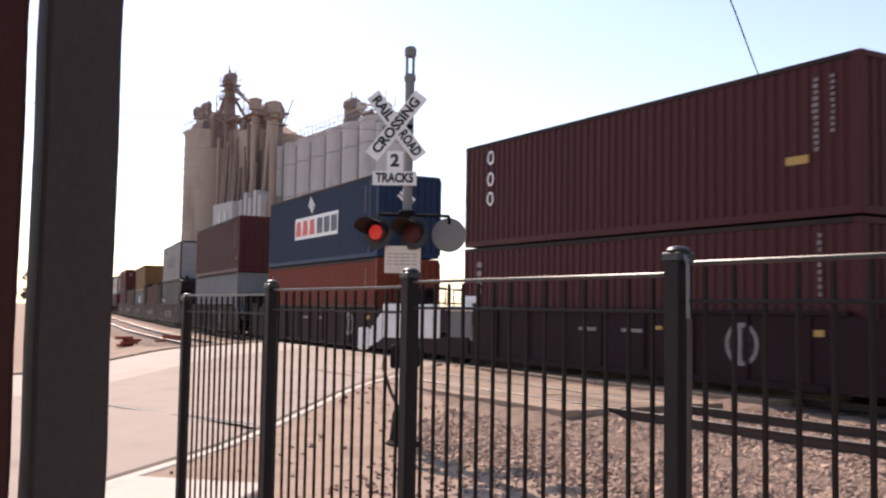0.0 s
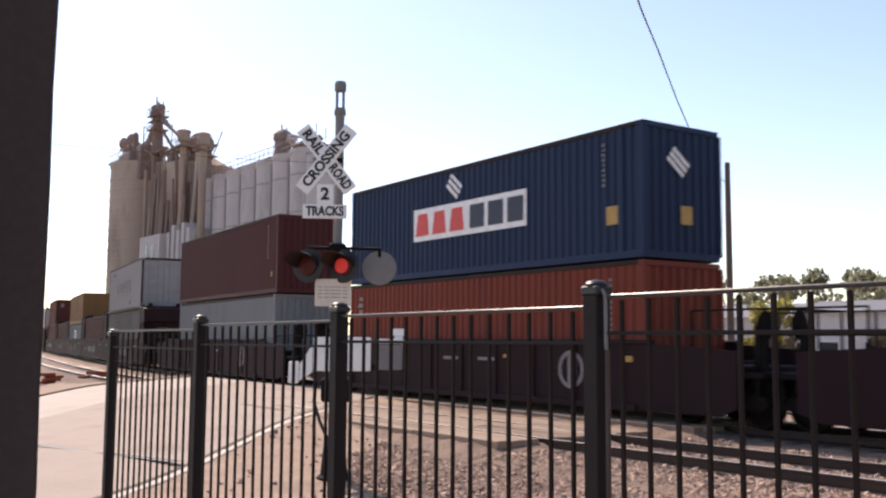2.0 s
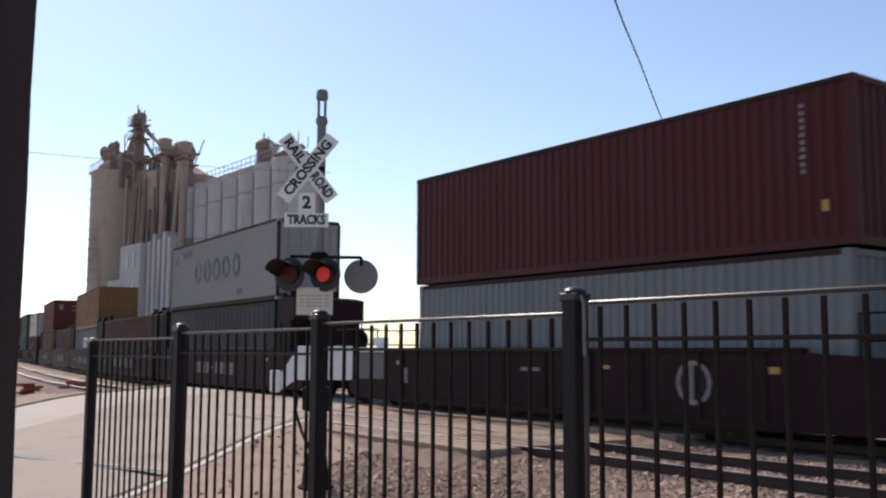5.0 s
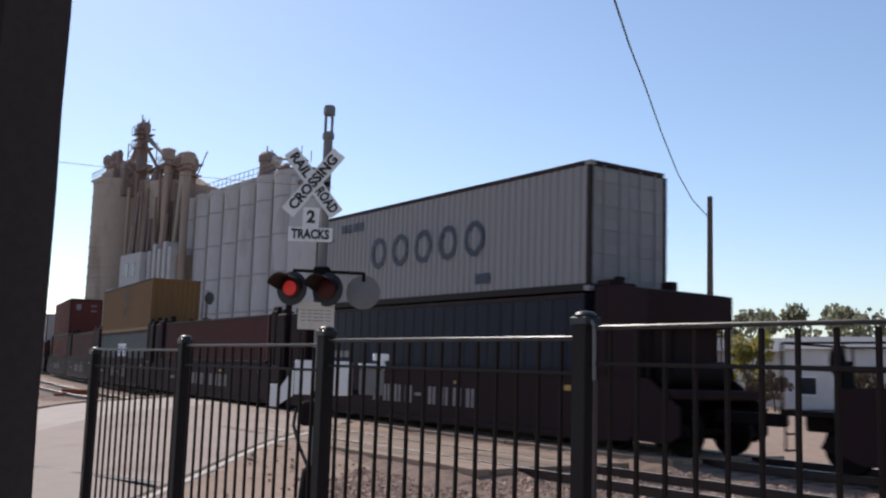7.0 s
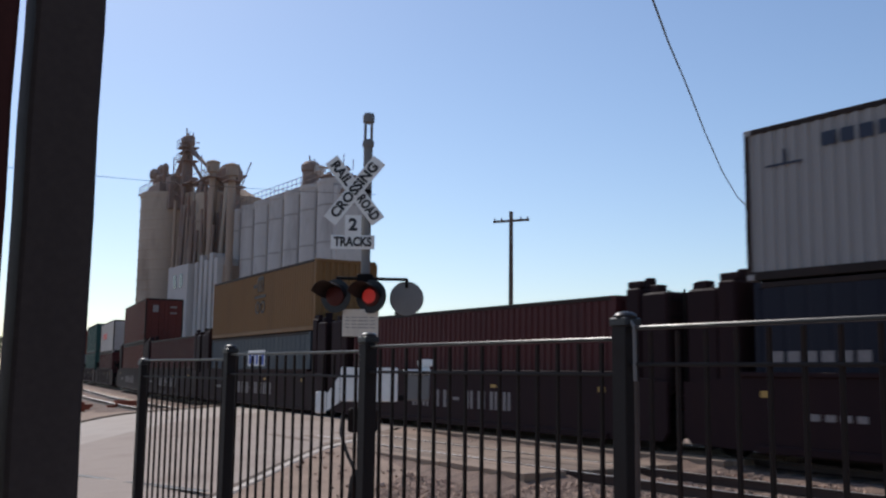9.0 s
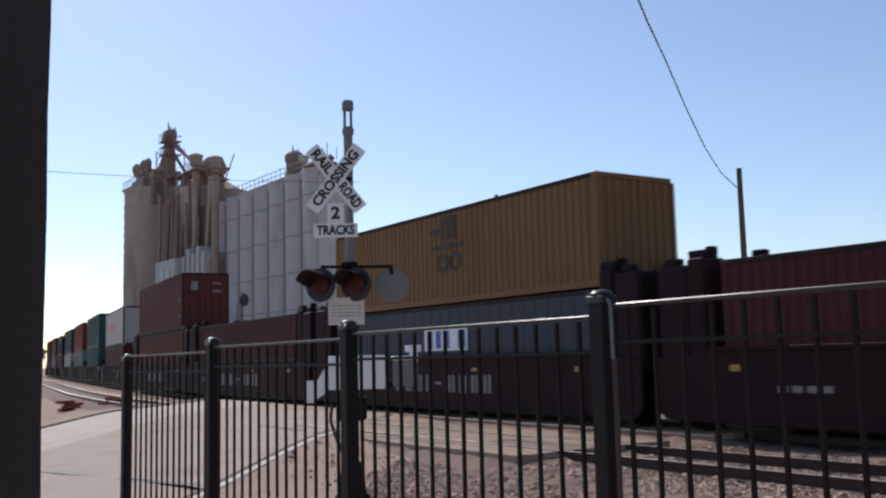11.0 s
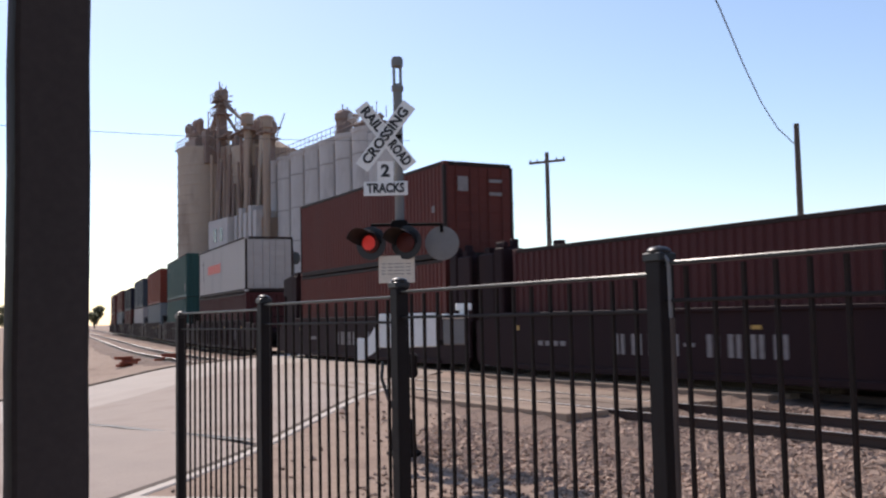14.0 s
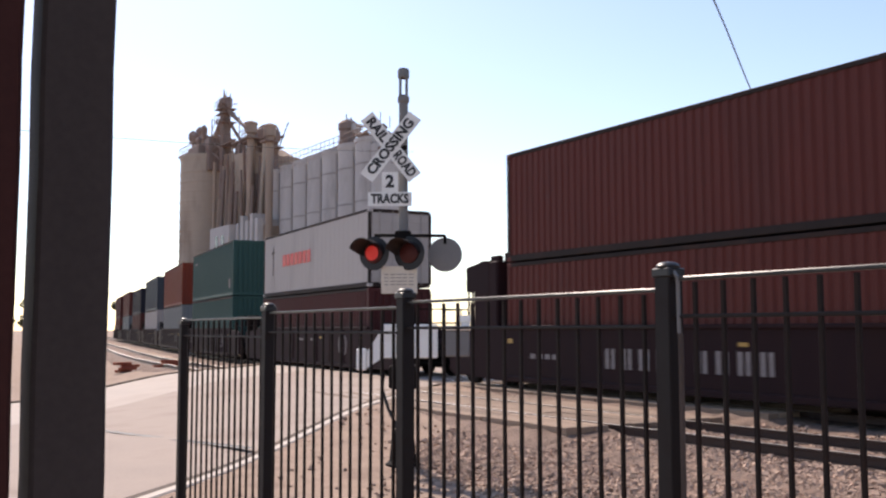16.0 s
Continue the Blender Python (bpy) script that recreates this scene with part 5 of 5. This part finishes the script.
def railway_signal(x, y):
    t = thing("railway_signal", pose(x, y, ground_z(x, y), 0, 0, 25), "dark round railway signal head on a tall grey mast", "railway signal")
    part("mast", Geo().tube((0, 0, -0.1), (0, 0, 5.9), 0.075, n=10), MATTE, t, smooth=True)
    part("base", Geo().box(-0.35, 0.35, -0.35, 0.35, -0.1, 0.25, bevel=0.03), CONC, t, "concrete base")
    part("target_disc", Geo().lathe((0, 0, 0), [(0.30, -0.02), (0.37, 0.0), (0.37, 0.02), (0.33, 0.03)], 24, pose(0, -0.18, 5.45, 90, 0, 0)), BLACK, t, "round black backing disc", smooth=True)
    part("lamp_housing", Geo().box(-0.16, 0.16, -0.16, 0.06, 5.25, 5.65, bevel=0.03), BLACK, t)
    part("relay_box", Geo().box(-0.25, 0.25, -0.22, 0.1, 3.6, 4.3, bevel=0.03), MATTE, t, "grey relay box")
    for a in (-0.2, 0.2):
        part("ladder_rail", Geo().tube((a, 0.3, 0), (a, 0.18, 5.2), 0.02, n=5), MATTE, t)
    for k in range(14):
        part("ladder_rung", Geo().tube((-0.2, 0.295 - k * 0.0085, 0.4 + k * 0.35), (0.2, 0.295 - k * 0.0085, 0.4 + k * 0.35), 0.014, n=5), MATTE, t)


railway_signal(22.7, 52.5)


# ---- trees, buildings and distance ----
def tree(x, y, h, seed, leaf=LEAF, label="leafy green tree beyond the tracks", size=0.42, n=1500):
    r = random.Random(seed)
    t = thing("tree", pose(x, y, ground_z(x, y), 0, 0, r.uniform(0, 360)), label, "tree", "trees beyond the railway")
    tr = Geo().tube((0, 0, -0.1), (0.1, 0, h * 0.35), h * 0.028, h * 0.02, 8)
    blobs = []
    for k in range(9):
        a = k * 2.4 + r.uniform(-0.4, 0.4)
        d = h * r.uniform(0.10, 0.34)
        e = Vector((d * cos(a), d * sin(a), h * r.uniform(0.32, 0.92)))
        tr.tube((0.1, 0, h * r.uniform(0.28, 0.35)), e, h * 0.012, h * 0.004, 6)
        blobs.append((e, h * r.uniform(0.09, 0.17)))
    part("trunk", tr, BARK, t, smooth=True)
    g = Geo()
    for k in range(n):
        c, rad = blobs[r.randrange(len(blobs))]
        d = Vector((r.gauss(0, 1), r.gauss(0, 1), r.gauss(0, 0.8))).normalized() * rad * r.uniform(0.55, 1.15)
        p = c + d
        q = Euler((r.uniform(0, 6), r.uniform(0, 6), r.uniform(0, 6))).to_matrix()
        w = size * r.uniform(0.5, 1.1)
        g.quad(*[p + q @ Vector(v) * w for v in ((-0.5, -0.3, 0), (0, -0.5, 0.1), (0.5, -0.2, 0), (0.4, 0.4, 0.08), (-0.3, 0.45, 0))])
    part("crown", g, leaf, t)


for k, (x, y, h) in enumerate(((80, 44.5, 8.4), (82, 50.5, 9.4), (78, 55, 8.0), (84, 63, 8.8), (80, 71, 9.4), (76, 76, 8.8), (86, 82, 8.2), (95, 96, 9.5), (100, 112, 10), (88, 38, 8.6), (104, 126, 9.6))):
    tree(x, y, h, k + 3)
tree(58, 41, 5.0, 41, LEAF_Y, "small yellow-green tree beyond the tracks", 0.3, 1100)
for k in range(16):
    u = k / 15
    tree(40 + 160 * u, 520 + 30 * sin(k * 3.1), 15 + 4 * sin(k * 1.7), 60 + k, size=1.6, n=500, label="distant leafy tree on the horizon")


for k in range(15):
    tree(55 + 3 * sin(k * 2.1), 30 + k * 2.6, 2.1 + 0.5 * sin(k * 1.3), 90 + k, BRUSH, "low dry brown shrub beyond the tracks", 0.24, 420)


def shed(x, y, w, d, h, turn, wall, label):
    t = thing("building", pose(x, y, 0.1, 0, 0, turn), label, "building", "buildings beyond the tracks")
    part("wall", Geo().box(-w / 2, w / 2, -d / 2, d / 2, 0, h), wall, t)
    roof = Geo()
    prof = [(-w / 2 - 0.3, h), (w / 2 + 0.3, h), (0, h + w * 0.16)]
    roof.rings([[Vector((a, -d / 2 - 0.3, b)) for a, b in prof], [Vector((a, d / 2 + 0.3, b)) for a, b in prof]])
    part("roof", roof, ROOFMAT, t)
    for k in range(3):
        yy = -d / 2 + d * (k + 0.5) / 3
        wn_ = part("window", Geo().box(-w / 2 - 0.04, -w / 2 + 0.02, yy - 0.6, yy + 0.6, 1.0, 2.1), GLASS, t)
        part("frame", Geo().box(-w / 2 - 0.07, -w / 2 - 0.01, yy - 0.7, yy + 0.7, 0.9, 1.0).box(-w / 2 - 0.07, -w / 2 - 0.01, yy - 0.7, yy + 0.7, 2.1, 2.2), WHITE, wn_)


shed(62, 34.5, 6, 9, 4.0, 10, HOUSE, "low pale building beyond the tracks")
shed(64, 46, 7, 12, 3.9, 5, HOUSE, "long pale building with a grey roof beyond the tracks")
shed(70, 61, 7, 12, 4.0, 0, HOUSE, "pale building among trees beyond the tracks")


def scrap(x, y, l, turn, seed):
    r = random.Random(seed)
    t = thing("scrap_pile", pose(x, y, ground_z(x, y), 0, 0, turn), "rusty red pile of scrap timbers on the gravel", "scrap pile")
    for k in range(4):
        m = Matrix.Translation((r.uniform(-0.3, 0.3), r.uniform(-0.3, 0.3), 0.04 + 0.11 * k)) @ Matrix.Rotation(r.uniform(-0.3, 0.3), 4, "Z")
        part("timber", Geo().box(-l / 2, l / 2, -0.11, 0.11, -0.06, 0.06, m, 0.01), RUST, t)


scrap(11.1, 43.5, 0.8, 20, 1)
scrap(13.2, 44.5, 1.1, -10, 2)


def motions():
    times = [k * 0.5 for k in range(33)]
    for ob, s, z in MOVERS:
        rows = []
        for t in times:
            x, y, a = along(s - s_shift(t), MAIN_X)
            rows.append((t, pose(x, y, z, 0, 0, -math.degrees(a))))
        walk(ob, rows)
    for w, yy in WHEELS:
        walk(w, [(k / 15, pose(0, yy, TRUCK_Z, math.degrees(s_shift(k / 15) / 0.455), 0, 0)) for k in range(241)])
    # each lamp flashes as its glowing disc slides out of the housing
    for k, ob in BEAMS:
        on, off = pose(0, -0.065, 0), pose(0, 0.03, 0)
        # the first lamp is lit for 0.80 s of each 1.465 s, the other for the rest
        lit = k == 0
        rows, flips = [(0.0, on if lit else off)], [0.08]
        for q in range(11):
            flips += [0.75 + 1.465 * q, 1.55 + 1.465 * q]
        for tf in [f for f in flips if f < 15.9]:
            rows.append((tf - 0.025, on if lit else off))
            lit = not lit
            rows.append((tf + 0.025, on if lit else off))
        rows.append((16.0, rows[-1][1]))
        walk(ob, rows)


motions()
